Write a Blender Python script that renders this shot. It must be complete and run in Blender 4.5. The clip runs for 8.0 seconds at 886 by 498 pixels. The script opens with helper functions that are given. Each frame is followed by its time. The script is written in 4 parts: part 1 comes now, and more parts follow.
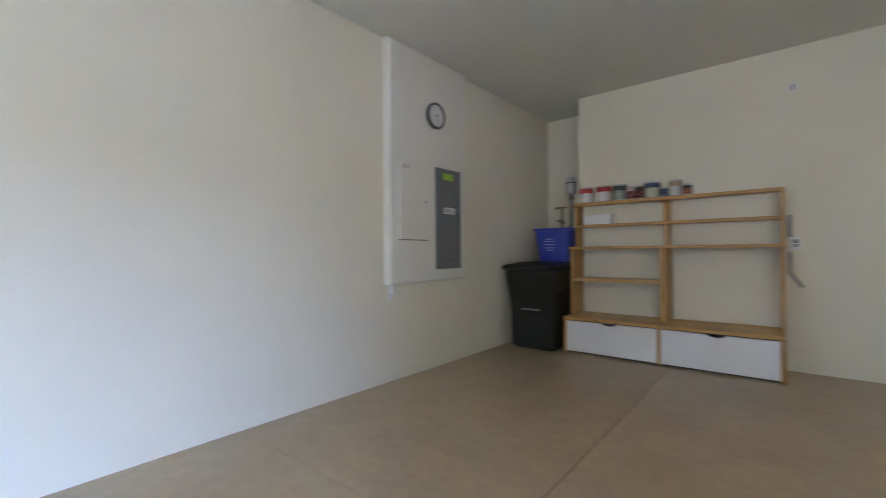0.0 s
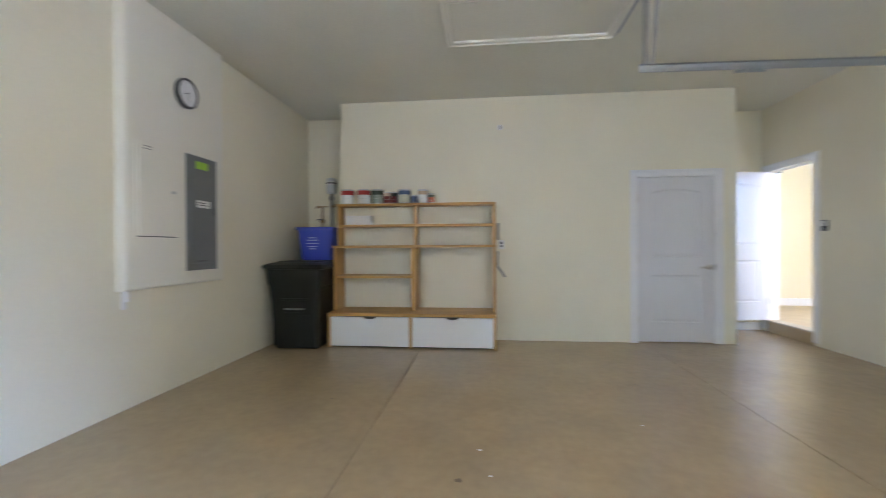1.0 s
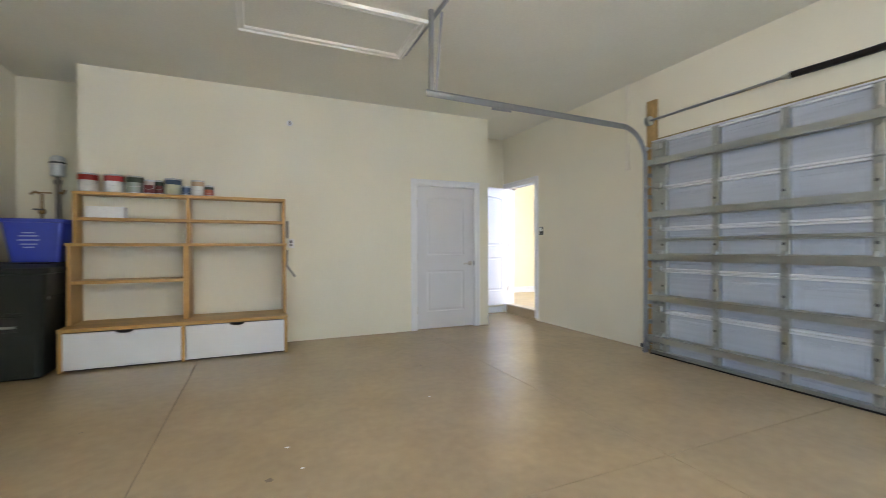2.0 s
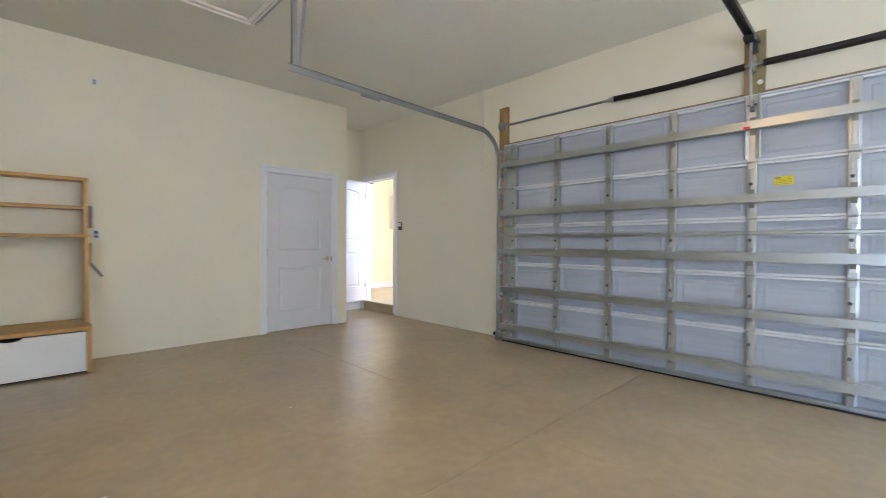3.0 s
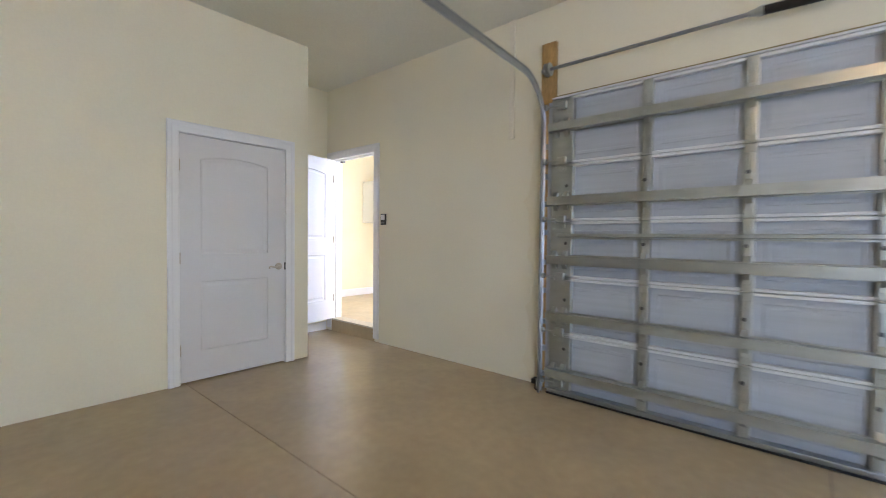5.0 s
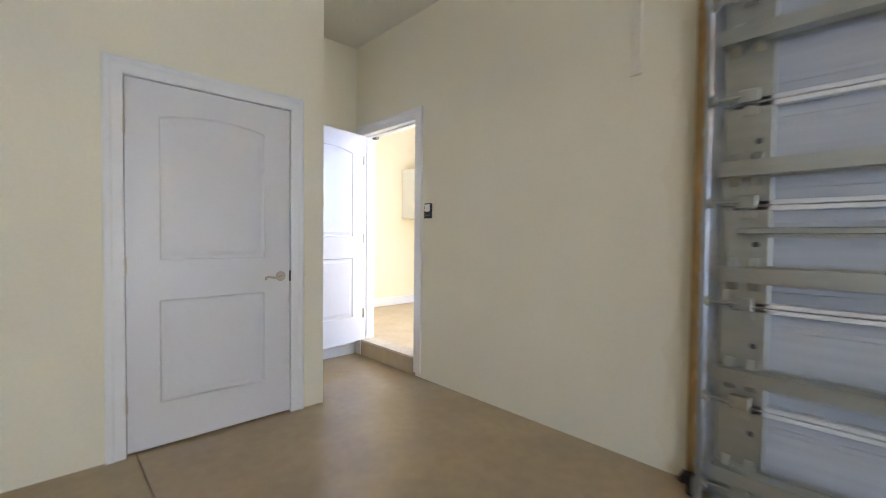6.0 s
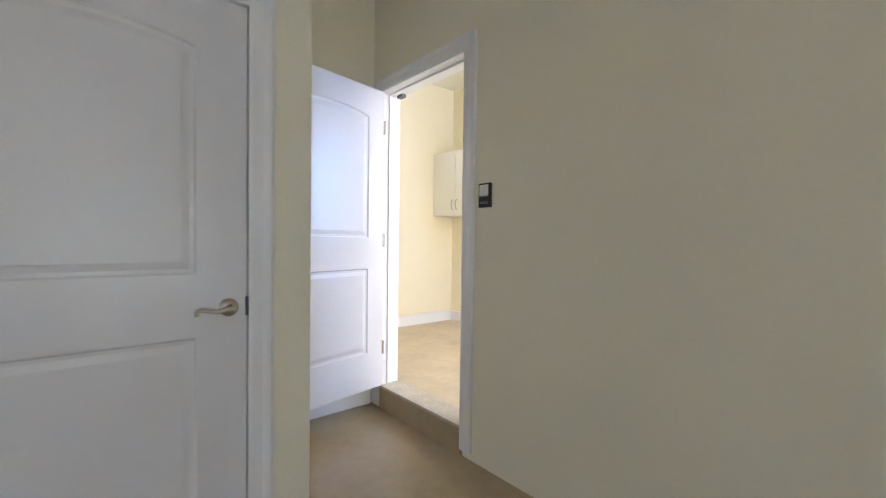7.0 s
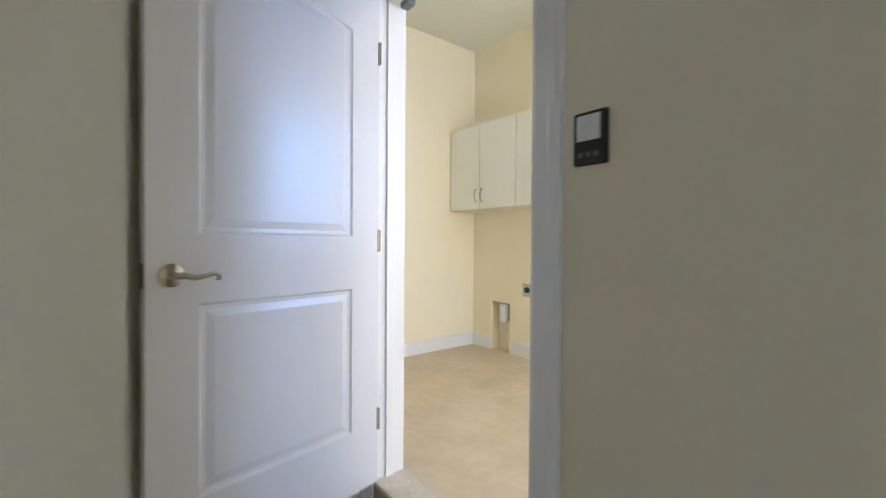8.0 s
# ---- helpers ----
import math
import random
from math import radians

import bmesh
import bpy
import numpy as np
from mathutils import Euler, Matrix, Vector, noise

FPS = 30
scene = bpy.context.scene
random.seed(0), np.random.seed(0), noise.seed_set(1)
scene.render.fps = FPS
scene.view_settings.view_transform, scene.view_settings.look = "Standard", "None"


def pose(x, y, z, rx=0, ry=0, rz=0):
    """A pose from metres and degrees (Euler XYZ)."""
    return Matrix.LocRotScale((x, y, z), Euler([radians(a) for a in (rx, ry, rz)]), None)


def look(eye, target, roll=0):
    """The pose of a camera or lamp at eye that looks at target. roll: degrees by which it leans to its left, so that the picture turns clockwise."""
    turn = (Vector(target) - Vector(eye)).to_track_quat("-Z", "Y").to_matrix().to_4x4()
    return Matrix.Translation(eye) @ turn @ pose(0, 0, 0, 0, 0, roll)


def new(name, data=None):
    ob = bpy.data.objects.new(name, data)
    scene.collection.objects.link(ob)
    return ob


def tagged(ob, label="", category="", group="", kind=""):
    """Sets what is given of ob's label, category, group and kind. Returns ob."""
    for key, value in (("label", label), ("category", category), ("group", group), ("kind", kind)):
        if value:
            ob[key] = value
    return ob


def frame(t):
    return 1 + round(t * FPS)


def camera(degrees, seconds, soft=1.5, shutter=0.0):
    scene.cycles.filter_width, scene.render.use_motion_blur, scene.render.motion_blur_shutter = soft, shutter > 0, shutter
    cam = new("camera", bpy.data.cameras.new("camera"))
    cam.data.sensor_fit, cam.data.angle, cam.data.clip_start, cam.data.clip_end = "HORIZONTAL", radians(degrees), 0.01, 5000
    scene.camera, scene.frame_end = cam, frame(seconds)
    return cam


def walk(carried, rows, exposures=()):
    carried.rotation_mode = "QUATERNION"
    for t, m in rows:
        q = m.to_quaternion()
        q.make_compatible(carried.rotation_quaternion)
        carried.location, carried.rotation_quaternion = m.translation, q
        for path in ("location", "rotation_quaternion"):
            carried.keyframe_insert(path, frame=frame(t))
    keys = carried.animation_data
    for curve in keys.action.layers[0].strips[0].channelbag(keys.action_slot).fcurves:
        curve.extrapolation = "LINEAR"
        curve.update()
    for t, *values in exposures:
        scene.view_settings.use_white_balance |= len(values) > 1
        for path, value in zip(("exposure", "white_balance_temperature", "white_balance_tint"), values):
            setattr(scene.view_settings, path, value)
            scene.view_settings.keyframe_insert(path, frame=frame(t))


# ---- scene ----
cam = camera(92.8, 8.0, soft=0.75, shutter=0.5)
PATH = [
    (0, (0.081, 0.176, 1.174), (-1.194, 1.716, 1.187), -0.5),
    (0.5, (0.028, 0.062, 1.193), (-0.758, 1.902, 1.192), -0.5),
    (1, (-0.071, -0.022, 1.192), (-0.28, 1.968, 1.184), -0.3),
    (1.5, (-0.165, -0.116, 1.164), (0.2, 1.85, 1.16), -0.3),
    (1.8, (-0.224, -0.146, 1.163), (0.45, 1.737, 1.158), 0.0),
    (2, (-0.272, -0.159, 1.161), (0.532, 1.672, 1.156), -0.2),
    (2.2, (-0.312, -0.143, 1.162), (0.633, 1.62, 1.151), -0.4),
    (3.3, (-0.343, 0.186, 1.147), (1.142, 1.525, 1.122), 0.5),
    (3.5, (-0.302, 0.299, 1.156), (1.219, 1.597, 1.13), 0.5),
    (4, (-0.09, 0.682, 1.171), (1.471, 1.932, 1.134), 0.5),
    (5.5, (1.043, 2.101, 1.229), (2.49, 3.48, 1.171), 0.6),
    (6, (1.466, 2.631, 1.205), (2.842, 4.082, 1.149), 0.6),
    (6.5, (1.846, 3.19, 1.199), (3.168, 4.689, 1.148), 0.6),
    (7, (2.223, 3.739, 1.191), (3.512, 5.269, 1.147), 0.7),
    (7.5, (2.575, 4.234, 1.178), (3.833, 5.789, 1.142), 0.6),
    (8, (2.899, 4.713, 1.173), (4.156, 6.268, 1.147), 0.4),
]
EXPOSURES = [(0, 1.8, 6030, 18), (0.5, 2.05, 6050, 17), (1, 2.25, 6150, 15), (1.5, 2.4, 6350, 14), (2, 2.43, 6380, 14), (3.5, 2.37, 6400, 17), (5.5, 2.4, 6450, 17), (6.5, 2.25, 6480, 16.5),
             (7, 2.0, 6500, 15.5), (7.5, 1.8, 6400, 14), (8, 1.6, 6300, 12.5)]
walk(cam, [(t, look(*p)) for t, *p in PATH], EXPOSURES)

# ---- world, sun, large lights ----
world = bpy.data.worlds.new("sky")
scene.world = world
world.use_nodes = True
wn = world.node_tree.nodes
sky = wn.new("ShaderNodeTexSky")
sky.sky_type = "NISHITA"
sky.sun_disc = False
sky.sun_elevation = radians(51.8)
sky.sun_rotation = radians(82)
wn["Background"].inputs["Strength"].default_value = 0.13
world.node_tree.links.new(sky.outputs["Color"], wn["Background"].inputs["Color"])

sun = new("sun", bpy.data.lights.new("sun", "SUN"))
sun.data.energy = 5.0
sun.data.angle = radians(0.5)
sun.data.color = (1.0, 0.94, 0.82)
sun.matrix_world = look((7.0, 1.0, 9.0), (0, 0, 0))


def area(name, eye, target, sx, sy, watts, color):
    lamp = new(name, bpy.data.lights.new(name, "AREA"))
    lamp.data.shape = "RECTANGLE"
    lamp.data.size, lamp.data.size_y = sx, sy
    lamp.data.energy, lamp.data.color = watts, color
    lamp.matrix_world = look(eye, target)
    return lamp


# daylight that comes in through the open bay beside the closed one and through the laundry window
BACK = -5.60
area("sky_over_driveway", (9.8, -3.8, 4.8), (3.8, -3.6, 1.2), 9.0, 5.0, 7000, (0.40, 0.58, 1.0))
# added fill behind the camera's start, brightens the right wall and overhead door
area("side_fill", (-2.86, -1.70, 1.40), (3.0, -2.9, 1.30), 1.76, 1.36, 19, (0.50, 0.66, 1.0))
area("window_daylight", (5.82, 3.70, 1.95), (3.9, 5.9, 1.4), 0.6, 1.3, 18.0, (0.33, 0.55, 1.0))
# added fill lamp that brightens the laundry's end wall
area("laundry_fill", (4.7, 3.36, 1.5), (5.2, 6.0, 1.5), 1.0, 2.0, 14.0, (1.0, 0.92, 0.76))
# added fill lamp that evens the brightness of the open house door
area("leaf_fill", (5.80, 5.2, 1.25), (3.9, 5.5, 1.2), 0.8, 1.9, 4.0, (0.90, 0.94, 1.0))
bulb_light = new("opener_bulb_light", bpy.data.lights.new("opener_bulb_light", "POINT"))
bulb_light.data.energy, bulb_light.data.color, bulb_light.data.shadow_soft_size = 10.0, (1.0, 0.66, 0.34), 0.05
bulb_light.location = (0.70, 0.96, 2.68)

# ---- materials ----


def mat(name, base, rough=0.5, metal=0.0, big=0.06, fine=0.05, scale=1.2, fine_scale=60.0, bump=0.1, bump_scale=90.0,
        coat=0.0, stretch=(1, 1, 1), island=0.0, spec=0.5, tint=None, wear=0.0):
    m = bpy.data.materials.new(name)
    m.use_nodes = True
    n, link = m.node_tree.nodes, m.node_tree.links.new
    bsdf = n["Principled BSDF"]
    co = n.new("ShaderNodeTexCoord")
    mp = n.new("ShaderNodeMapping")
    mp.inputs["Scale"].default_value = stretch
    link(co.outputs["Object"], mp.inputs["Vector"])

    def noisy(s, detail):
        t = n.new("ShaderNodeTexNoise")
        t.inputs["Scale"].default_value, t.inputs["Detail"].default_value = s, detail
        link(mp.outputs["Vector"], t.inputs["Vector"])
        return t.outputs["Fac"]

    def spread(fac, amount, lo=0.3, hi=0.7):
        r = n.new("ShaderNodeMapRange")
        r.clamp = False
        r.inputs["From Min"].default_value, r.inputs["From Max"].default_value = lo, hi
        r.inputs["To Min"].default_value, r.inputs["To Max"].default_value = 1 - amount, 1 + amount
        link(fac, r.inputs["Value"])
        return r.outputs["Result"]

    def times(a, b):
        k = n.new("ShaderNodeMath")
        k.operation = "MULTIPLY"
        link(a, k.inputs[0])
        link(b, k.inputs[1])
        return k.outputs[0]

    large = noisy(scale, 4)
    value = times(spread(large, big), spread(noisy(fine_scale, 3), fine))
    if island:
        info = n.new("ShaderNodeObjectInfo")
        value = times(value, spread(info.outputs["Random"], island, 0, 1))
    color = n.new("ShaderNodeRGB")
    color.outputs[0].default_value = (*base, 1)
    source = color.outputs[0]
    if tint:
        mix = n.new("ShaderNodeMix")
        mix.data_type = "RGBA"
        ramp = n.new("ShaderNodeMapRange")
        ramp.interpolation_type = "SMOOTHSTEP"
        ramp.inputs["From Min"].default_value, ramp.inputs["From Max"].default_value = 0.1, 0.9
        link(noisy(scale * 2.3, 5), ramp.inputs["Value"])
        link(ramp.outputs["Result"], mix.inputs[0])
        mix.inputs[6].default_value, mix.inputs[7].default_value = (*base, 1), (*tint, 1)
        source = mix.outputs[2]
    scaled = n.new("ShaderNodeVectorMath")
    scaled.operation = "SCALE"
    link(source, scaled.inputs[0])
    link(value, scaled.inputs["Scale"])
    link(scaled.outputs[0], bsdf.inputs["Base Color"])
    bsdf.inputs["Roughness"].default_value = rough
    if wear:
        rr = n.new("ShaderNodeMath")
        rr.operation = "MULTIPLY"
        rr.inputs[1].default_value = rough
        link(spread(noisy(fine_scale * 0.4, 3), wear), rr.inputs[0])
        link(rr.outputs[0], bsdf.inputs["Roughness"])
    bsdf.inputs["Metallic"].default_value = metal
    bsdf.inputs["Specular IOR Level"].default_value = spec
    bsdf.inputs["Coat Weight"].default_value = coat
    bsdf.inputs["Coat Roughness"].default_value = 0.15
    if bump:
        b = n.new("ShaderNodeBump")
        b.inputs["Strength"].default_value = bump
        b.inputs["Distance"].default_value = 0.004
        link(noisy(bump_scale, 4), b.inputs["Height"])
        link(b.outputs["Normal"], bsdf.inputs["Normal"])
    return m


M = {
    "wall": mat("cream_wall_paint", (0.81, 0.765, 0.61), 0.7, big=0.025, fine=0.015, bump=0.16, bump_scale=70),
    "lwall": mat("laundry_wall_paint", (0.84, 0.77, 0.585), 0.6, big=0.02, fine=0.01, bump=0.1, bump_scale=70),
    "box": mat("chase_paint", (0.80, 0.78, 0.69), 0.6, big=0.02, fine=0.01, bump=0.1, bump_scale=70),
    "ceiling": mat("ceiling_paint", (0.75, 0.737, 0.635), 0.85, big=0.03, fine=0.03, bump=0.5, bump_scale=45),
    "floor": mat("sealed_tan_concrete", (0.475, 0.366, 0.22), 0.25, big=0.07, fine=0.05, scale=1.3, fine_scale=14, bump=0.0, spec=0.5, tint=(0.42, 0.328, 0.212)),
    "joint": mat("floor_joint", (0.22, 0.165, 0.11), 0.8),
    "lfloor": mat("beige_vinyl_floor", (0.60, 0.47, 0.31), 0.45, big=0.08, fine=0.05, scale=2.5, fine_scale=18, tint=(0.66, 0.55, 0.40)),
    "trim": mat("white_trim_paint", (0.80, 0.80, 0.80), 0.35, big=0.015, fine=0.01, bump=0.03),
    "door": mat("white_door_paint", (0.71, 0.705, 0.72), 0.24, big=0.015, fine=0.01, bump=0.0),
    "wood": mat("honey_pine", (0.52, 0.295, 0.085), 0.42, big=0.14, fine=0.14, scale=3, fine_scale=40, bump=0.06, stretch=(0.35, 3, 3), island=0.06),
    "woodv": mat("honey_pine_upright", (0.52, 0.295, 0.085), 0.42, big=0.14, fine=0.14, scale=3, fine_scale=40, bump=0.06, stretch=(3, 3, 0.35), island=0.06),
    "drawer": mat("white_laminate", (0.80, 0.80, 0.79), 0.35, big=0.015, fine=0.01),
    "jamb": mat("weathered_jamb_timber", (0.42, 0.27, 0.105), 0.7, big=0.2, fine=0.2, scale=4, fine_scale=30, stretch=(4, 4, 0.6), bump=0.3),
    "pad": mat("olive_header_timber", (0.27, 0.22, 0.10), 0.7, big=0.15, fine=0.15, scale=4, fine_scale=30, stretch=(4, 4, 0.6), bump=0.2),
    "bin": mat("dark_green_plastic", (0.007, 0.0105, 0.0085), 0.5, big=0.15, fine=0.1, bump=0.15, bump_scale=120),
    "blue": mat("blue_plastic", (0.035, 0.06, 0.42), 0.4, big=0.05, fine=0.03, bump=0.05),
    "bluemark": mat("pale_print", (0.42, 0.47, 0.70), 0.5),
    "steel": mat("galvanised_steel", (0.45, 0.475, 0.465), 0.33, 0.85, big=0.05, fine=0.05, scale=2, fine_scale=25, bump=0.0, island=0.06, stretch=(1, 0.3, 1)),
    "track": mat("track_steel", (0.36, 0.38, 0.41), 0.32, 0.9, big=0.05, fine=0.03, scale=2, fine_scale=25, bump=0.0),
    # white steel; the weaker bluish light on it is put into this colour
    "panel": mat("shaded_door_white", (0.43, 0.47, 0.525), 0.42, big=0.03, fine=0.05, fine_scale=30, bump=0.3, bump_scale=55, stretch=(1, 0.05, 1)),
    "lip": mat("white_section_lip", (0.68, 0.70, 0.72), 0.4, big=0.02, fine=0.02),
    "spring": mat("oiled_spring", (0.03, 0.026, 0.024), 0.35, 0.6, big=0.2, fine=0.2),
    "black": mat("black_plastic", (0.012, 0.012, 0.012), 0.4),
    "rail": mat("dark_rail", (0.05, 0.05, 0.048), 0.4, 0.6),
    "red": mat("red_plastic", (0.55, 0.02, 0.02), 0.4),
    "nickel": mat("satin_nickel", (0.52, 0.47, 0.40), 0.28, 1.0, big=0.05, fine=0.05, bump=0.02),
    "grey": mat("grey_panel_enamel", (0.16, 0.17, 0.175), 0.45, big=0.06, fine=0.04),
    "greydark": mat("dark_grey_metal", (0.10, 0.105, 0.11), 0.5, 0.3),
    "zinc": mat("dull_zinc", (0.25, 0.23, 0.20), 0.5, 0.2),
    "sill": mat("worn_sill", (0.56, 0.50, 0.41), 0.4, big=0.15, fine=0.12, scale=8, fine_scale=50, bump=0.1),
    "green": mat("green_sticker", (0.34, 0.60, 0.04), 0.5),
    "yellow": mat("yellow_sticker", (0.72, 0.60, 0.02), 0.5),
    "paper": mat("white_paper", (0.78, 0.78, 0.76), 0.6),
    "ink": mat("dark_print", (0.05, 0.05, 0.05), 0.6),
    "clockface": mat("clock_dial", (0.74, 0.75, 0.77), 0.5),
    "copper": mat("brass_pipe", (0.30, 0.20, 0.09), 0.45, 0.8),
    "cabinet": mat("white_cabinet", (0.80, 0.79, 0.74), 0.4, big=0.015, fine=0.01),
    "ground": mat("driveway_concrete", (0.42, 0.39, 0.34), 0.85, big=0.12, fine=0.1, scale=0.5),
    "cream_plastic": mat("cream_raceway", (0.80, 0.75, 0.62), 0.5),
    "canred": mat("red_lid", (0.42, 0.03, 0.025), 0.4),
    "candark": mat("dark_green_label", (0.03, 0.05, 0.035), 0.4),
    "canmaroon": mat("maroon_label", (0.16, 0.025, 0.03), 0.4),
    "canblue": mat("dark_blue_label", (0.05, 0.09, 0.17), 0.4),
    "cansilver": mat("silver_green_label", (0.28, 0.33, 0.29), 0.35, 0.3),
    "cancream": mat("cream_label", (0.55, 0.55, 0.40), 0.4),
    "cantan": mat("tan_label", (0.45, 0.33, 0.22), 0.5),
    "canrust": mat("rust_label", (0.38, 0.10, 0.05), 0.4),
    "silver": mat("brushed_silver", (0.62, 0.64, 0.66), 0.35, 0.7),
    "canpink": mat("blush_label", (0.52, 0.42, 0.37), 0.4),
    "canwhite": mat("white_label", (0.72, 0.72, 0.70), 0.4),
    # yellower wall tone that carries the painted strut shade
    "strutshade": mat("strut_shade_tone", (0.79, 0.733, 0.565), 0.7, big=0.03, fine=0.02, bump=0.16),
    "tin": mat("tin", (0.55, 0.55, 0.55), 0.3, 0.9),
}
glow = bpy.data.materials.new("lit_bulb")
glow.use_nodes = True
glow.node_tree.nodes["Principled BSDF"].inputs["Emission Color"].default_value = (1, 0.72, 0.4, 1)
glow.node_tree.nodes["Principled BSDF"].inputs["Emission Strength"].default_value = 3
M["glow"] = glow

# ---- mesh helpers ----


def part(name, bm, material, parent=None, label="", local=False, smooth=False):
    """One bmesh as one mesh object under a thing or a part."""
    bmesh.ops.recalc_face_normals(bm, faces=bm.faces)
    me = bpy.data.meshes.new(name)
    bm.to_mesh(me)
    bm.free()
    me.materials.append(M[material])
    if smooth:
        me.shade_smooth()
        me.set_sharp_from_angle(angle=radians(38))
    ob = new(name, me)
    if parent:
        ob.parent = parent
        if not local and not parent.parent:
            ob.matrix_parent_inverse = parent.matrix_basis.inverted()
    if label:
        ob["label"] = label
    return ob


def thing(name, m, label, category, group="", kind=""):
    ob = new(name)
    ob.empty_display_size = 0.1
    ob.matrix_basis = m if isinstance(m, Matrix) else Matrix.Translation(m)
    return tagged(ob, label, category, group, kind)


def box(x0, x1, y0, y1, z0, z1, bevel=0.0, bm=None, seg=2):
    """A box, with bevelled edges where bevel is given; added to bm if there is one."""
    b = bmesh.new()
    bmesh.ops.create_cube(b, size=1, matrix=Matrix.LocRotScale(((x0 + x1) / 2, (y0 + y1) / 2, (z0 + z1) / 2), None, (abs(x1 - x0), abs(y1 - y0), abs(z1 - z0))))
    if bevel:
        bmesh.ops.bevel(b, geom=b.edges[:], offset=bevel, segments=seg, affect="EDGES", profile=0.6)
    return join(bm, b)


def join(bm, b):
    if bm is None:
        return b
    me = bpy.data.meshes.new("tmp")
    b.to_mesh(me)
    b.free()
    bm.from_mesh(me)
    bpy.data.meshes.remove(me)
    return bm


def tube(points, r, seg=10, bm=None, closed=False):
    """A round bar swept along points; r is one radius or one for each point."""
    b = bmesh.new()
    pts = [Vector(p) for p in points]
    rings = []
    for i, p in enumerate(pts):
        d = (pts[min(i + 1, len(pts) - 1)] - pts[max(i - 1, 0)]).normalized()
        q = Vector((0, 0, 1)).rotation_difference(d)
        rad = r[i] if isinstance(r, (list, tuple)) else r
        rings.append([b.verts.new(p + q @ Vector((rad * math.cos(a), rad * math.sin(a), 0)))
                      for a in (2 * math.pi * k / seg for k in range(seg))])
    for a, c in zip(rings, rings[1:]):
        for k in range(seg):
            b.faces.new((a[k], a[(k + 1) % seg], c[(k + 1) % seg], c[k]))
    b.faces.new(rings[0][::-1])
    b.faces.new(rings[-1])
    return join(bm, b)


def turned(profile, m, seg=28, bm=None):
    """A turned body: (radius, height) from bottom to top, round the local z of m."""
    b = bmesh.new()
    rings = [[b.verts.new(m @ Vector((max(r, 1e-4) * math.cos(a), max(r, 1e-4) * math.sin(a), h)))
              for a in (2 * math.pi * k / seg for k in range(seg))] for r, h in profile]
    for a, c in zip(rings, rings[1:]):
        for k in range(seg):
            b.faces.new((a[k], a[(k + 1) % seg], c[(k + 1) % seg], c[k]))
    b.faces.new(rings[0][::-1])
    b.faces.new(rings[-1])
    return join(bm, b)


def extruded(outline, axis, lo, hi, bm=None):
    """A flat outline swept along an axis: 'x' takes (y, z), 'y' takes (x, z), 'z' takes (x, y)."""
    b = bmesh.new()
    put = {"x": lambda u, v, w: (w, u, v), "y": lambda u, v, w: (u, w, v), "z": lambda u, v, w: (u, v, w)}[axis]
    a = [b.verts.new(put(u, v, lo)) for u, v in outline]
    c = [b.verts.new(put(u, v, hi)) for u, v in outline]
    k = len(outline)
    for i in range(k):
        b.faces.new((a[i], a[(i + 1) % k], c[(i + 1) % k], c[i]))
    b.faces.new(a[::-1])
    b.faces.new(c)
    return join(bm, b)


def structure(name, bm, material, label, category):
    return tagged(part(name, bm, material), label, category, kind="structure")


# ---- structure ----
CEIL, LEFT, RIGHT, FAR = 3.105, -2.74, 3.80, 5.42

ground = structure("ground", box(-400, 400, -400, 400, -0.5, -0.12), "ground", "pale concrete and open ground outside the garage", "ground")

# garage slab: a dark bed with sawn slabs on it
floor = structure("floor", box(LEFT - 0.12, RIGHT + 0.02, BACK - 0.2, 6.54, -0.2, -0.005), "joint", "sealed tan concrete garage floor with sawn joints", "floor")
XS, YS, G = (LEFT - 0.1, -0.845, 1.822, RIGHT + 0.01), (BACK - 0.15, 1.49, 6.5), 0.0026
for i in range(3):
    for j in range(2):
        part("slab", box(XS[i] + G, XS[i + 1] - G, YS[j] + G, YS[j + 1] - G, -0.03, 0, 0.0006, seg=1), "floor", floor)

structure("ceiling", box(LEFT - 0.3, 6.2, BACK - 0.4, 8.2, CEIL, CEIL + 0.25), "ceiling", "cream textured garage ceiling", "ceiling")
# unseen slab added to block sun from the laundry's openings
structure("house_ceiling", box(6.2, 9.75, 2.59, 8.2, CEIL, CEIL + 0.25), "ceiling", "added unseen slab that keeps the sun out of the laundry", "ceiling")
# unseen opening cut for the added side fill lamp
SY0, SY1, SZ0, SZ1 = -2.60, -0.80, 0.70, 2.10
b = box(LEFT - 0.12, LEFT, BACK, SY0, -0.1, CEIL)
box(LEFT - 0.12, LEFT, SY1, 6.2, -0.1, CEIL, bm=b)
box(LEFT - 0.12, LEFT, SY0, SY1, -0.1, SZ0, bm=b)
box(LEFT - 0.12, LEFT, SY0, SY1, SZ1, CEIL, bm=b)
structure("wall_left", b, "wall", "plain cream painted garage side wall with an added opening for the fill lamp", "wall")
structure("wall_alcove_back", box(LEFT, -2.0, 6.08, 6.2, -0.1, CEIL), "wall", "cream painted back wall of a narrow alcove", "wall")
structure("wall_alcove_side", box(-2.0, -1.88, 5.54, 6.2, -0.1, CEIL), "wall", "cream painted alcove side wall", "wall")

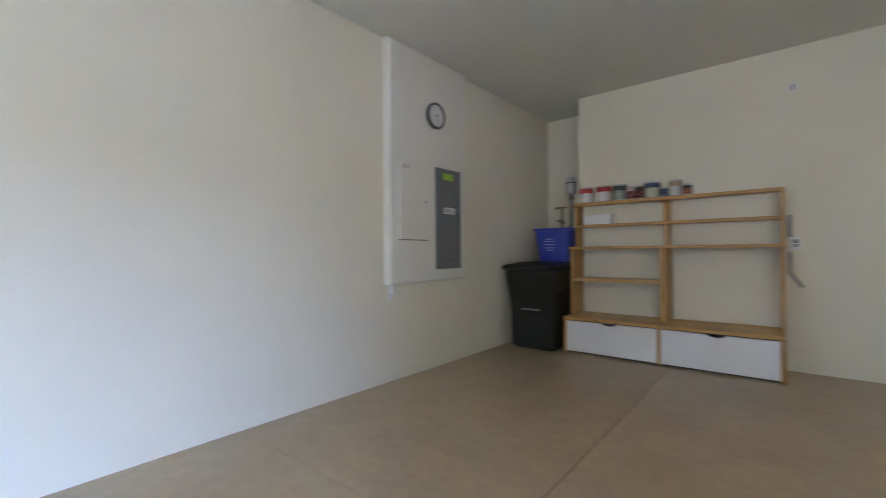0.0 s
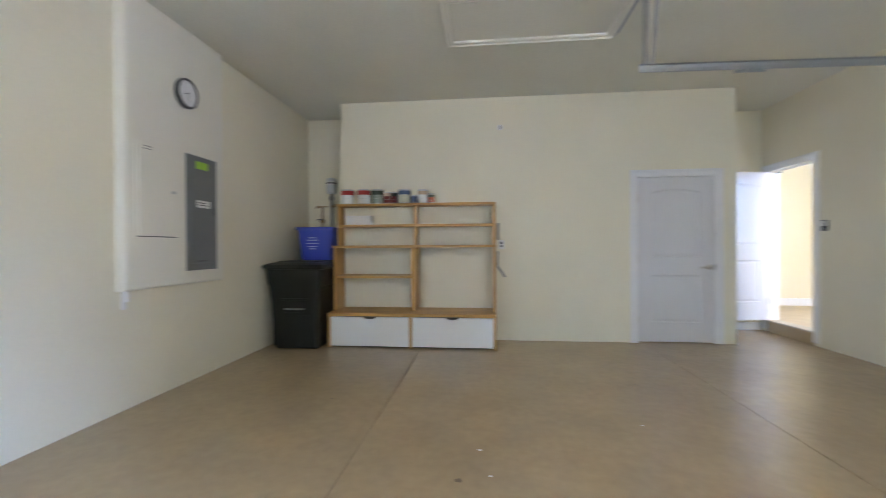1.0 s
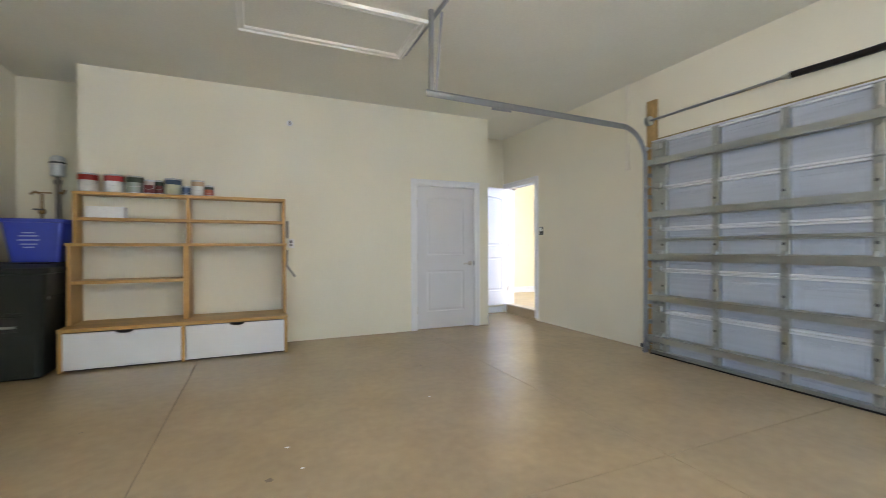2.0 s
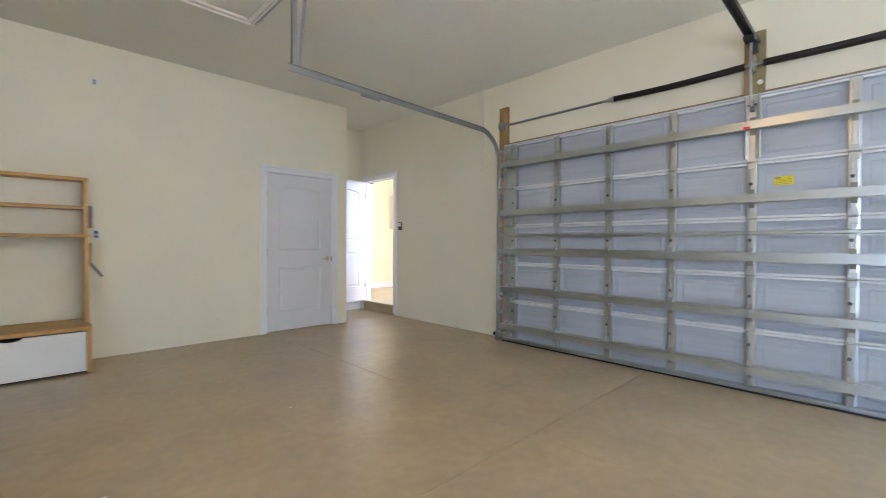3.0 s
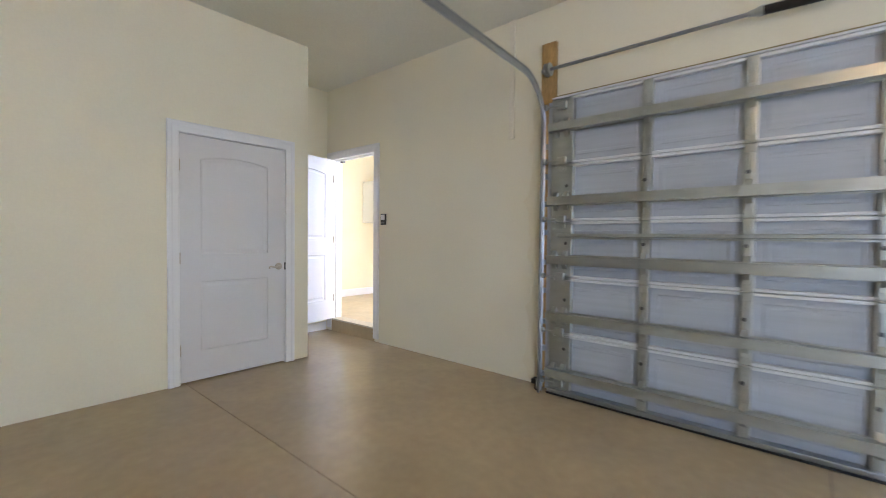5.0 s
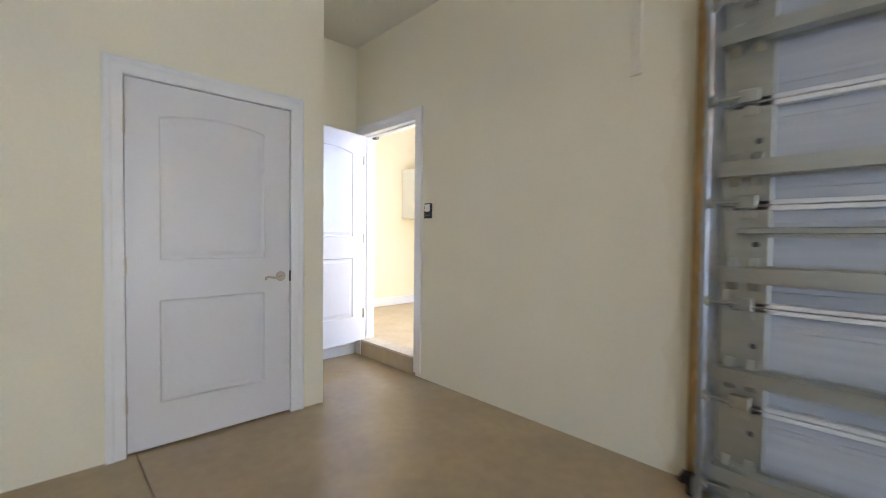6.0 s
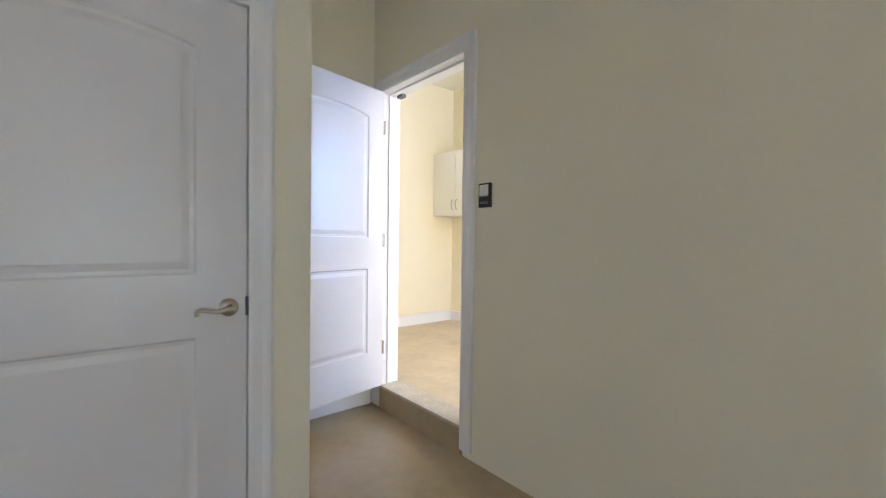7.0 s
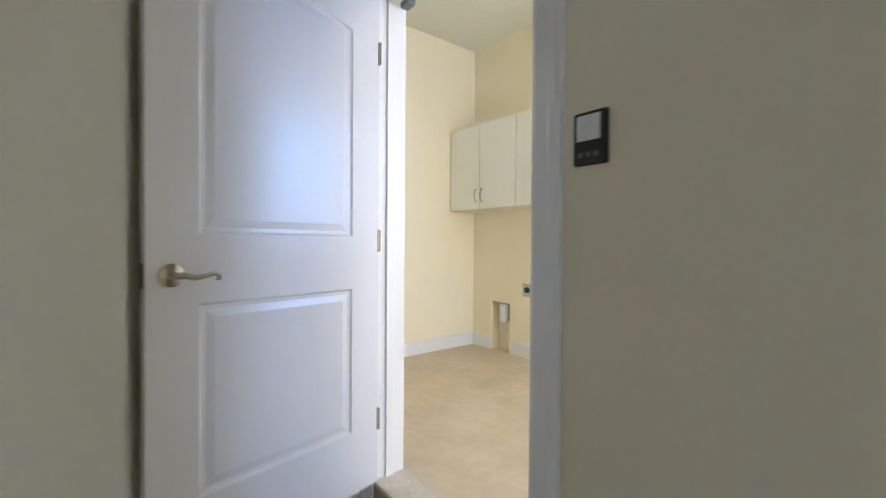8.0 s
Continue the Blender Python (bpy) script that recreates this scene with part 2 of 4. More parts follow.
# far wall with the closet doorway
DX0, DX1, DTOP = 1.781, 2.681, 2.045
b = box(-2.0, DX0 - 0.02, FAR, FAR + 0.12, -0.1, CEIL)
box(DX1 + 0.02, 2.926, FAR, FAR + 0.12, -0.1, CEIL, bm=b)
box(DX0 - 0.02, DX1 + 0.02, FAR, FAR + 0.12, DTOP + 0.02, CEIL, bm=b)
structure("wall_far", b, "wall", "cream painted wall with a closet doorway", "wall")
structure("wall_recess_side", box(2.806, 2.926, FAR + 0.12, 6.54, -0.1, CEIL), "wall", "cream painted side of the entry recess", "wall")
structure("wall_recess_back", box(2.926, RIGHT, 6.40, 6.54, -0.1, CEIL), "wall", "cream painted back wall of the entry recess", "wall")
structure("wall_closet_back", box(-1.88, 2.806, 6.42, 6.54, -0.1, CEIL), "wall", "plain closet back wall", "wall")
structure("baseboard", box(2.93, RIGHT - 0.02, 6.384, 6.40, 0, 0.105, 0.004), "trim", "white painted baseboard in the recess", "baseboard")

# right wall with the laundry doorway and the overhead door's opening
LY0, LY1, LTOP, STEP = 5.442, 6.285, 2.210, 0.155
WR = RIGHT + 0.15
b = box(RIGHT, WR, BACK, -5.15, -0.1, CEIL)
box(RIGHT, WR, -5.15, -2.45, 2.2, CEIL, bm=b)
box(RIGHT, WR, -2.45, -1.64, -0.1, CEIL, bm=b)
box(RIGHT, WR, -1.64, 3.14, 2.27, CEIL, bm=b)
box(RIGHT, WR, 3.14, LY0 - 0.018, -0.1, CEIL, bm=b)
box(RIGHT, WR, LY0 - 0.018, LY1 + 0.018, LTOP + 0.018, CEIL, bm=b)
box(RIGHT, WR, LY1 + 0.018, 8.02, -0.1, CEIL, bm=b)
structure("wall_right", b, "wall", "cream painted wall with a house door and two garage bays", "wall")

structure("wall_back", box(LEFT, RIGHT, BACK - 0.12, BACK, -0.1, CEIL), "wall", "plain cream painted back wall", "wall")

# unseen walls added to keep the sky lamp's light out of the laundry
structure("wall_house_front", box(WR, 9.72, 2.60, 2.72, -0.1, CEIL), "wall", "added unseen wall that keeps outdoor light out of the laundry", "wall")
structure("wall_house_side", box(9.60, 9.72, 2.72, 8.2, -0.1, CEIL), "wall", "added unseen wall that keeps outdoor light out of the laundry", "wall")
structure("wall_house_rear", box(6.0, 9.60, 8.08, 8.2, -0.1, CEIL), "wall", "added unseen wall that keeps outdoor light out of the laundry", "wall")

# laundry room
LX, LB = 5.84, 7.855
structure("laundry_floor", box(RIGHT + 0.012, LX + 0.1, 3.2, LB + 0.1, -0.1, STEP), "lfloor", "beige mottled vinyl floor, a step up", "floor")
structure("step_riser", box(RIGHT - 0.004, RIGHT + 0.012, LY0, LY1, 0, STEP - 0.012, 0.003), "floor", "tan concrete step under the house door", "step")
structure("threshold", box(RIGHT - 0.006, WR + 0.01, LY0, LY1, STEP - 0.012, STEP + 0.006, 0.004), "sill", "pale worn threshold strip", "threshold")
structure("wall_laundry_end", box(WR, LX + 0.12, LB, LB + 0.12, 0, CEIL), "lwall", "bright cream laundry wall", "wall")
DY0, DY1, DZ = 7.356, 7.589, 0.632
WY0, WY1, WZ0, WZ1 = 3.38, 4.02, 1.30, 2.60
b = box(LX, LX + 0.12, 5.65, DY0, 0, CEIL)
# unseen opening left for the lamp added to light the door leaf
box(LX, LX + 0.12, WY1, 4.75, 0, CEIL, bm=b)
box(LX, LX + 0.12, 4.75, 5.65, 2.25, CEIL, bm=b)
box(LX, LX + 0.12, 3.3, WY0, 0, CEIL, bm=b)
box(LX, LX + 0.12, WY0, WY1, 0, WZ0, bm=b)
box(LX, LX + 0.12, WY0, WY1, WZ1, CEIL, bm=b)
box(LX, LX + 0.12, DY1, LB, 0, CEIL, bm=b)
box(LX, LX + 0.12, DY0, DY1, DZ, CEIL, bm=b)
box(LX + 0.10, LX + 0.12, DY0, DY1, 0, DZ, bm=b)
structure("wall_laundry_side", b, "lwall", "cream laundry wall with a window and a dryer duct recess", "wall")
# the unseen opening here is made up to go with the laundry's fill lamp
b = box(WR, 4.15, 3.18, 3.30, 0, CEIL)
box(5.25, LX + 0.12, 3.18, 3.30, 0, CEIL, bm=b)
box(4.15, 5.25, 3.18, 3.30, 2.55, CEIL, bm=b)
structure("wall_laundry_near", b, "lwall", "cream laundry wall with an added opening for a fill lamp", "wall")
structure("laundry_lining", box(WR, WR + 0.006, 3.30, LY0 - 0.08, STEP, CEIL), "lwall", "cream paint on the laundry side of the wall", "wall")
structure("laundry_baseboard", box(WR + 0.006, LX - 0.016, LB - 0.016, LB, STEP, STEP + 0.125, 0.005), "trim", "white laundry baseboard", "baseboard")
for y0, y1 in ((3.31, 4.75), (5.65, DY0), (DY1, LB)):
    structure("laundry_baseboard", box(LX - 0.016, LX, y0, y1, STEP, STEP + 0.125, 0.005), "trim", "white laundry baseboard", "baseboard")


def casing(name, plan, label):
    """Door casing of three mitred boards. plan(u, d, z) gives the place: u along the wall, d out of it."""
    u0, u1, top, low = plan["u0"], plan["u1"], plan["top"], plan["low"]
    w = plan.get("w", 0.085)
    root = thing(name, plan["at"](u0, 0, low), label, "door casing", kind="structure")
    prof = ((0.0, 0.0), (0.0, 0.010), (0.012, 0.014), (w * 0.55, 0.016), (w * 0.7, 0.021), (w - 0.012, 0.022), (w, 0.017), (w, 0.0))

    def strip(outer_low, corner, left):
        b = bmesh.new()
        ends = []
        for e in (0, 1):
            row = []
            for off, d in prof:
                if left == "top":
                    u = (u0 - off) if e == 0 else (u1 + off)
                    row.append(b.verts.new(plan["at"](u, d, top + off)))
                else:
                    u = u0 - off if left else u1 + off
                    row.append(b.verts.new(plan["at"](u, d, low if e == 0 else top + off)))
            ends.append(row)
        k = len(prof)
        for i in range(k):
            b.faces.new((ends[0][i], ends[0][(i + 1) % k], ends[1][(i + 1) % k], ends[1][i]))
        b.faces.new(ends[0][::-1])
        b.faces.new(ends[1])
        return b
    part("casing_board", strip(0, 0, True), "trim", root)
    part("casing_board", strip(0, 0, False), "trim", root)
    part("casing_board", strip(0, 0, "top"), "trim", root)
    return root


casing("door_casing", {"u0": DX0 - 0.003, "u1": DX1 + 0.003, "top": DTOP, "low": 0.0, "w": 0.088, "at": lambda u, d, z: Vector((u, FAR - d, z))},
       "white moulded casing round the closet door")
casing("door_casing", {"u0": LY0, "u1": LY1, "top": LTOP, "low": 0.035, "w": 0.092, "at": lambda u, d, z: Vector((RIGHT - d, u, z))},
       "white moulded casing round the house door")

# jambs
root = thing("door_jamb", (DX0, FAR, 0), "white painted jamb of the closet door", "door jamb", kind="structure")
part("jamb_side", box(DX0 - 0.02, DX0 - 0.003, FAR + 0.001, FAR + 0.119, 0, DTOP), "trim", root)
part("jamb_side", box(DX1 + 0.003, DX1 + 0.02, FAR + 0.001, FAR + 0.119, 0, DTOP), "trim", root)
part("jamb_head", box(DX0 - 0.02, DX1 + 0.02, FAR + 0.001, FAR + 0.119, DTOP, DTOP + 0.02), "trim", root)
for x0, x1, za, zb in ((DX0 - 0.003, DX0 + 0.012, 0, DTOP), (DX1 - 0.012, DX1 + 0.003, 0, DTOP), (DX0 + 0.012, DX1 - 0.012, DTOP - 0.012, DTOP)):
    part("stop_strip", box(x0, x1, FAR + 0.047, FAR + 0.085, za, zb), "trim", root)
root = thing("door_jamb", (RIGHT, LY0, STEP), "white painted jamb of the house door", "door jamb", kind="structure")
for y0, y1 in ((LY0 - 0.017, LY0), (LY1, LY1 + 0.017)):
    part("jamb_side", box(RIGHT + 0.001, WR - 0.001, y0, y1, STEP, LTOP), "trim", root)
part("jamb_head", box(RIGHT + 0.001, WR - 0.001, LY0 - 0.017, LY1 + 0.017, LTOP, LTOP + 0.017), "trim", root)
part("stop_strip", box(RIGHT + 0.052, RIGHT + 0.09, LY1 - 0.012, LY1, STEP + 0.006, LTOP, 0.002), "trim", root)
part("stop_strip", box(RIGHT + 0.052, RIGHT + 0.09, LY0, LY0 + 0.012, STEP + 0.006, LTOP, 0.002), "trim", root)
part("stop_strip", box(RIGHT + 0.052, RIGHT + 0.09, LY0 + 0.012, LY1 - 0.012, LTOP - 0.012, LTOP, 0.002), "trim", root)
part("contact_sensor", box(WR - 0.05, WR - 0.012, LY1 - 0.09, LY1 - 0.03, LTOP - 0.026, LTOP - 0.001, 0.003), "grey", root, "small grey door contact")


# ---- doors ----
def offset(poly, d):
    out, k = [], len(poly)
    for i in range(k):
        p, q, r = (Vector(poly[(i + s) % k]) for s in (-1, 0, 1))
        a, c = (q - p).normalized(), (r - q).normalized()
        na, nc = Vector((-a.y, a.x)), Vector((-c.y, c.x))
        m = (na + nc).normalized()
        out.append(q + m * d / max(m.dot(na), 0.3))
    return out


def door_leaf(root, w, h, panels, thick=0.04):
    """A moulded two-panel leaf, both faces alike; local x along its width, y through it."""
    b = bmesh.new()
    rims = []
    for y, s in ((0, 1), (thick, -1)):
        rim = [b.verts.new((u, y, v)) for u, v in ((0, 0), (w, 0), (w, h), (0, h))]
        rims.append(rim)
        edges = [b.edges.new((rim[i], rim[(i + 1) % 4])) for i in range(4)]
        for poly in panels:
            loops = []
            for d, depth in ((0, 0), (0.008, 0.007), (0.020, 0.008), (0.045, 0.003), (0.052, 0.003)):
                loops.append([b.verts.new((p[0], y + s * depth, p[1])) for p in offset(poly, d)])
            k = len(poly)
            edges += [b.edges.new((loops[0][i], loops[0][(i + 1) % k])) for i in range(k)]
            for a, c in zip(loops, loops[1:]):
                for i in range(k):
                    b.faces.new((a[i], a[(i + 1) % k], c[(i + 1) % k], c[i]))
            b.faces.new(loops[-1])
        bmesh.ops.triangle_fill(b, use_beauty=True, edges=edges)
    for i in range(4):
        b.faces.new((rims[0][i], rims[0][(i + 1) % 4], rims[1][(i + 1) % 4], rims[1][i]))
    return part("leaf", b, "door", root, local=True)


def arch_panel(x0, x1, z0, spring, apex, n=14):
    pts = [(x0, z0), (x1, z0)]
    for i in range(n + 1):
        u = i / n
        pts.append((x1 + (x0 - x1) * u, spring + (apex - spring) * (math.sin(math.pi * u) ** 0.8)))
    return pts


def lever(root, x, z, y, out, toward):
    """Round rose with a curled lever; out is the side it stands on, toward the way it points."""
    rose = part("rose", turned(((0.033, 0), (0.033, 0.004), (0.026, 0.010), (0.012, 0.013), (0.011, 0.042)),
                               Matrix.Translation((x, y, z)) @ Euler((radians(90 if out < 0 else -90), 0, 0)).to_matrix().to_4x4()), "nickel", root, "satin nickel rose", local=True, smooth=True)
    d = y + out * 0.045
    pts = [(x, d, z), (x + toward * 0.018, d, z), (x + toward * 0.045, d, z - 0.007), (x + toward * 0.075, d, z - 0.002),
           (x + toward * 0.098, d, z + 0.004), (x + toward * 0.113, d, z - 0.003), (x + toward * 0.112, d, z - 0.014), (x + toward * 0.104, d, z - 0.012)]
    part("lever", tube(pts, [0.010, 0.010, 0.009, 0.0075, 0.007, 0.0065, 0.006, 0.005]), "nickel", rose, "curled satin nickel lever", local=True, smooth=True)


def hinges(root, x, y, zs, leafside=False):
    for z in zs:
        hb = box(x - 0.001, x + 0.001, y - 0.002, y + 0.01, z - 0.045, z + 0.045)
        if leafside:
            box(x - 0.013, x - 0.001, y - 0.014, y - 0.010, z - 0.045, z + 0.045, 0.001, hb, 1)
        tube(((x, y - 0.004, z - 0.047), (x, y - 0.004, z + 0.047)), 0.0055, 8, hb)
        part("hinge", hb, "nickel", root, "satin nickel hinge", local=True)


W1 = DX1 - DX0 - 0.003
closet = thing("closet_door", (DX0 + 0.0015, FAR + 0.003, 0.014), "closed white two-panel closet door with a lever handle", "door")
door_leaf(closet, W1, 2.026, [arch_panel(0.155, W1 - 0.165, 1.045, 1.838, 1.876), [(0.152, 0.24), (W1 - 0.165, 0.24), (W1 - 0.165, 0.822), (0.152, 0.822)]])
lever(closet, W1 - 0.062, 0.92, 0, -1, -1)
hinges(closet, -0.001, 0, (0.27, 1.02, 1.77), True)
part("latch", box(W1 - 0.005, W1 + 0.007, -0.010, 0.012, 0.885, 0.955, 0.001), "greydark", closet, local=True)

W2 = 0.832
entry = thing("house_door", Matrix.Translation((RIGHT - 0.004, LY1 + 0.020, STEP + 0.008)) @ Matrix.Rotation(radians(180 + 11.3), 4, "Z"),
              "open white two-panel house door swung into the garage", "door")
# the leaf hangs on the far side of its hinge line
door_leaf(entry, W2, 2.045, [arch_panel(0.135, W2 - 0.136, 1.035, 1.848, 1.886), [(0.135, 0.250), (W2 - 0.136, 0.250), (W2 - 0.136, 0.828), (0.135, 0.828)]])
lever(entry, W2 - 0.064, 0.915, 0.04, 1, -1)
lever(entry, W2 - 0.064, 0.915, 0, -1, -1)
hinges(entry, 0.0, 0.044, (0.27, 1.02, 1.80))
part("latch", box(W2 - 0.002, W2 + 0.003, 0.008, 0.032, 0.88, 0.95, 0.001), "greydark", entry, local=True)

# ---- overhead door ----
GY0, GY1, PX = -1.68, 3.15, 3.69
JOINTS = (0.025, 0.477, 0.916, 1.354, 1.794, 2.305)
STILES = [0.735 + 0.5715 * k for k in (-3, -2, -1, 0, 1, 2, 3)]
door = thing("overhead_garage_door", (PX, 0.735, 0), "closed white sectional steel garage door with galvanised struts", "garage door")


def section(z0, z1, top):
    """One insulated section: skin, pressed panels between the stiles, and the white lips along its edges."""
    b = bmesh.new()
    ys = [GY0] + STILES + [GY1]
    box(PX + 0.036, PX + 0.06, GY0, GY1, z0 + 0.001, z1 - 0.001, bm=b)
    for ya, yb in zip(ys, ys[1:]):
        loops = []
        m = 0.5 * (z1 - z0)
        for d, x in ((0.0, 0.0355), (0.075, 0.0355), (0.082, 0.0325), (0.100, 0.0325), (0.108, 0.0345)):
            loops.append([b.verts.new((PX + x, y, z)) for y, z in ((ya + d, z0 + d * 0.9), (yb - d, z0 + d * 0.9), (yb - d, z1 - d * 0.9), (ya + d, z1 - d * 0.9))])
        for a, c in zip(loops, loops[1:]):
            for i in range(4):
                b.faces.new((a[i], a[(i + 1) % 4], c[(i + 1) % 4], c[i]))
        b.faces.new(loops[-1])
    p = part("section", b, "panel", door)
    # lips: two slim beads at the lower and upper edge, in lengths between the stiles
    for ya, yb in zip(ys, ys[1:]):
        for za, zb in (((z0 + 0.002, z0 + 0.022),) if z0 > 0.1 else ()) + ((z1 - 0.022, z1 - 0.002),):
            part("lip", box(PX - 0.010, PX + 0.036, ya + 0.034, yb - 0.034, za, zb, 0.003, seg=1), "lip", p)
    return p


for za, zb in zip(JOINTS, JOINTS[1:]):
    s = section(za, zb, zb > 2)
    for y in STILES + [GY0 + 0.09, GY1 - 0.09]:
        w = 0.088 if y in (GY0 + 0.09, GY1 - 0.09) else 0.032
        prof = [(y - w, PX + 0.036), (y - w, PX - 0.010), (y - w * 0.45, PX - 0.012), (y - w * 0.4, PX - 0.008), (y + w * 0.4, PX - 0.008),
                (y + w * 0.45, PX - 0.012), (y + w, PX - 0.010), (y + w, PX + 0.036)]
        if w > 0.05:
            prof = [(y - w, PX + 0.036), (y - w, PX - 0.006), (y - w + 0.004, PX - 0.010), (y + w - 0.004, PX - 0.010), (y + w, PX - 0.006), (y + w, PX + 0.036)]
        b = extruded([(x, yy) for yy, x in prof], "z", za + 0.003, zb - 0.003)
        st = part("stile", b, "steel", s)
        # the punched hole
        hz = za + (zb - za) * 0.62 if za > 0.1 else zb - 0.11
        part("plug", turned(((0.013, 0), (0.013, 0.004), (0.009, 0.007)), Matrix.Translation((PX - 0.007, y + (0.01 if w < 0.05 else -0.04), hz)) @ Euler((0, radians(-90), 0)).to_matrix().to_4x4(), 12), "greydark", s)

# hinges at every joint and stile
for z in JOINTS[1:-1]:
    for y in STILES + [GY0 + 0.10, GY1 - 0.10]:
        b = box(PX - 0.017, PX - 0.012, y - 0.026, y + 0.026, z - 0.055, z + 0.045, 0.0015, seg=1)
        tube(((PX - 0.021, y - 0.034, z), (PX - 0.021, y + 0.034, z)), 0.008, 8, b)
        for dz in (-0.038, 0.028):
            tube(((PX - 0.022, y, z + dz), (PX - 0.012, y, z + dz)), 0.007, 6, b)
        part("hinge", b, "steel", door)

# struts: open channels across the whole width
for z, h, d in ((0.180, 0.056, 0.072), (0.620, 0.054, 0.072), (1.058, 0.058, 0.072), (1.510, 0.058, 0.072), (2.072, 0.056, 0.072)):
    t = 0.003
    x0, x1 = PX - 0.014 - d, PX - 0.014
    prof = [(x1, z - h / 2), (x1, z - h / 2 - 0.012), (x1 - t, z - h / 2 - 0.012), (x1 - t, z - h / 2 - t), (x0, z - h / 2 - t), (x0, z + h / 2 + t),
            (x1 - t, z + h / 2 + t), (x1 - t, z + h / 2 + 0.012), (x1, z + h / 2 + 0.012), (x1, z + h / 2), (x0 + t, z + h / 2), (x0 + t, z - h / 2)]
    strut = part("strut", extruded(prof, "y", GY0 + 0.005, GY1 - 0.005), "steel", door, "galvanised steel strut")
    for y in STILES + [GY0 + 0.05, GY0 + 0.13, GY1 - 0.13, GY1 - 0.05]:
        for s in (-1, 1):
            zc = z + s * (h / 2 + 0.022)
            part("strut_clip", extruded([(PX - 0.014, zc - 0.02), (PX - 0.014, zc + 0.02), (PX - 0.020, zc + s * 0.02), (PX - 0.048, zc - s * 0.018), (PX - 0.044, zc - s * 0.02)], "y", y - 0.018, y + 0.018), "steel", strut)
        tube_b = tube(((x0 - 0.004, y, z), (x0 + 0.002, y, z)), 0.007, 8)
        part("bolt", tube_b, "steel", strut)
# slim lock bar
b = box(PX - 0.032, PX - 0.014, GY0 + 0.06, GY1 - 0.07, 1.232, 1.260, 0.004, seg=1)
box(PX - 0.026, PX - 0.012, GY0 + 0.06, GY1 - 0.07, 1.218, 1.228, bm=b)
part("lock_bar", b, "steel", door, "slim steel bar")
part("bottom_seal", box(PX - 0.040, PX + 0.055, GY0, GY1, 0.0, 0.014, 0.004), "black", door, "black rubber bottom seal")
part("bottom_rail", box(PX - 0.036, PX + 0.036, GY0, GY1, 0.0145, 0.046, 0.006), "track", door)
part("top_rail", box(PX - 0.014, PX + 0.06, GY0, GY1, 2.306, 2.320, 0.004), "lip", door, "white top edge rail")
structure("door_head_trim", box(RIGHT - 0.03, RIGHT - 0.001, GY0 - 0.02, GY1 + 0.015, 2.315, 2.362, 0.003), "pad", "olive brown timber trim above the overhead door", "trim")
# strips added behind the closed door to block leaking daylight
for y0, y1 in ((GY1 - 0.09, GY1 + 0.064), (GY0 - 0.064, GY0 + 0.09)):
    structure("door_stop", box(3.752, RIGHT - 0.001, y0, y1, -0.004, 2.31, 0.002), "panel", "added strip that blocks light leaking round the overhead door", "trim")
structure("door_stop", box(3.752, RIGHT - 0.031, GY0 + 0.091, GY1 - 0.091, 2.24, 2.31, 0.002), "lip", "added strip that blocks light leaking round the overhead door", "trim")
# rollers and end brackets
for z in (0.10, 0.50, 0.93, 1.37, 1.82, 2.24):
    for y, s in ((GY1, 1), (GY0, -1)):
        b = tube(((PX - 0.035, y - s * 0.10, z), (PX - 0.045, y + s * 0.035, z)), 0.006, 8)
        tube(((PX - 0.045, y + s * 0.022, z), (PX - 0.046, y + s * 0.042, z)), 0.022, 14, b)
        box(PX - 0.042, PX - 0.012, y - s * 0.13, y - s * 0.06, z - 0.028, z + 0.028, 0.003, b, 1)
        part("roller", b, "steel", door)
# opener reinforcement plate, arm and release handle
plate = part("opener_plate", extruded([(PX - 0.016, 0.682), (PX - 0.024, 0.690), (PX - 0.019, 0.715), (PX - 0.019, 0.757), (PX - 0.024, 0.780), (PX - 0.016, 0.788)], "z", 1.825, 2.31), "steel", door, "bright galvanised opener plate")
b = box(PX - 0.06, PX - 0.018, 0.722, 0.75, 2.18, 2.27, 0.004)
tube(((PX - 0.05, 0.705, 2.23), (PX - 0.05, 0.765, 2.23)), 0.007, 8, b)
part("arm_bracket", b, "greydark", plate)
part("arm", tube([(PX - 0.06, 0.736, 2.22), (PX - 0.10, 0.737, 2.34), (PX - 0.115, 0.738, 2.50), (PX - 0.10, 0.738, 2.70)], 0.009, 8), "track", door, "grey steel opener arm", smooth=True)
part("release_cord", tube([(PX - 0.13, 0.745, 2.66), (PX - 0.135, 0.75, 2.35), (PX - 0.13, 0.752, 2.05)], 0.0012, 6), "red", door, "thin red release cord")
part("release_handle", box(PX - 0.140, PX - 0.118, 0.730, 0.775, 2.025, 2.050, 0.008), "red", door, "red release handle")
# warning sticker: blank yellow with dark bars
st = part("sticker", box(PX + 0.030, PX + 0.0345, 0.487, 0.603, 1.605, 1.672), "yellow", door, "yellow warning sticker")
part("print_bar", box(PX + 0.0292, PX + 0.0305, 0.565, 0.598, 1.656, 1.667), "pad", st)
for i in range(4):
    part("print_bar", box(PX + 0.0292, PX + 0.0305, 0.497 + 0.004 * (i % 2), 0.592 if i else 0.556, 1.613 + i * 0.0115, 1.6155 + i * 0.0115), "pad", st)

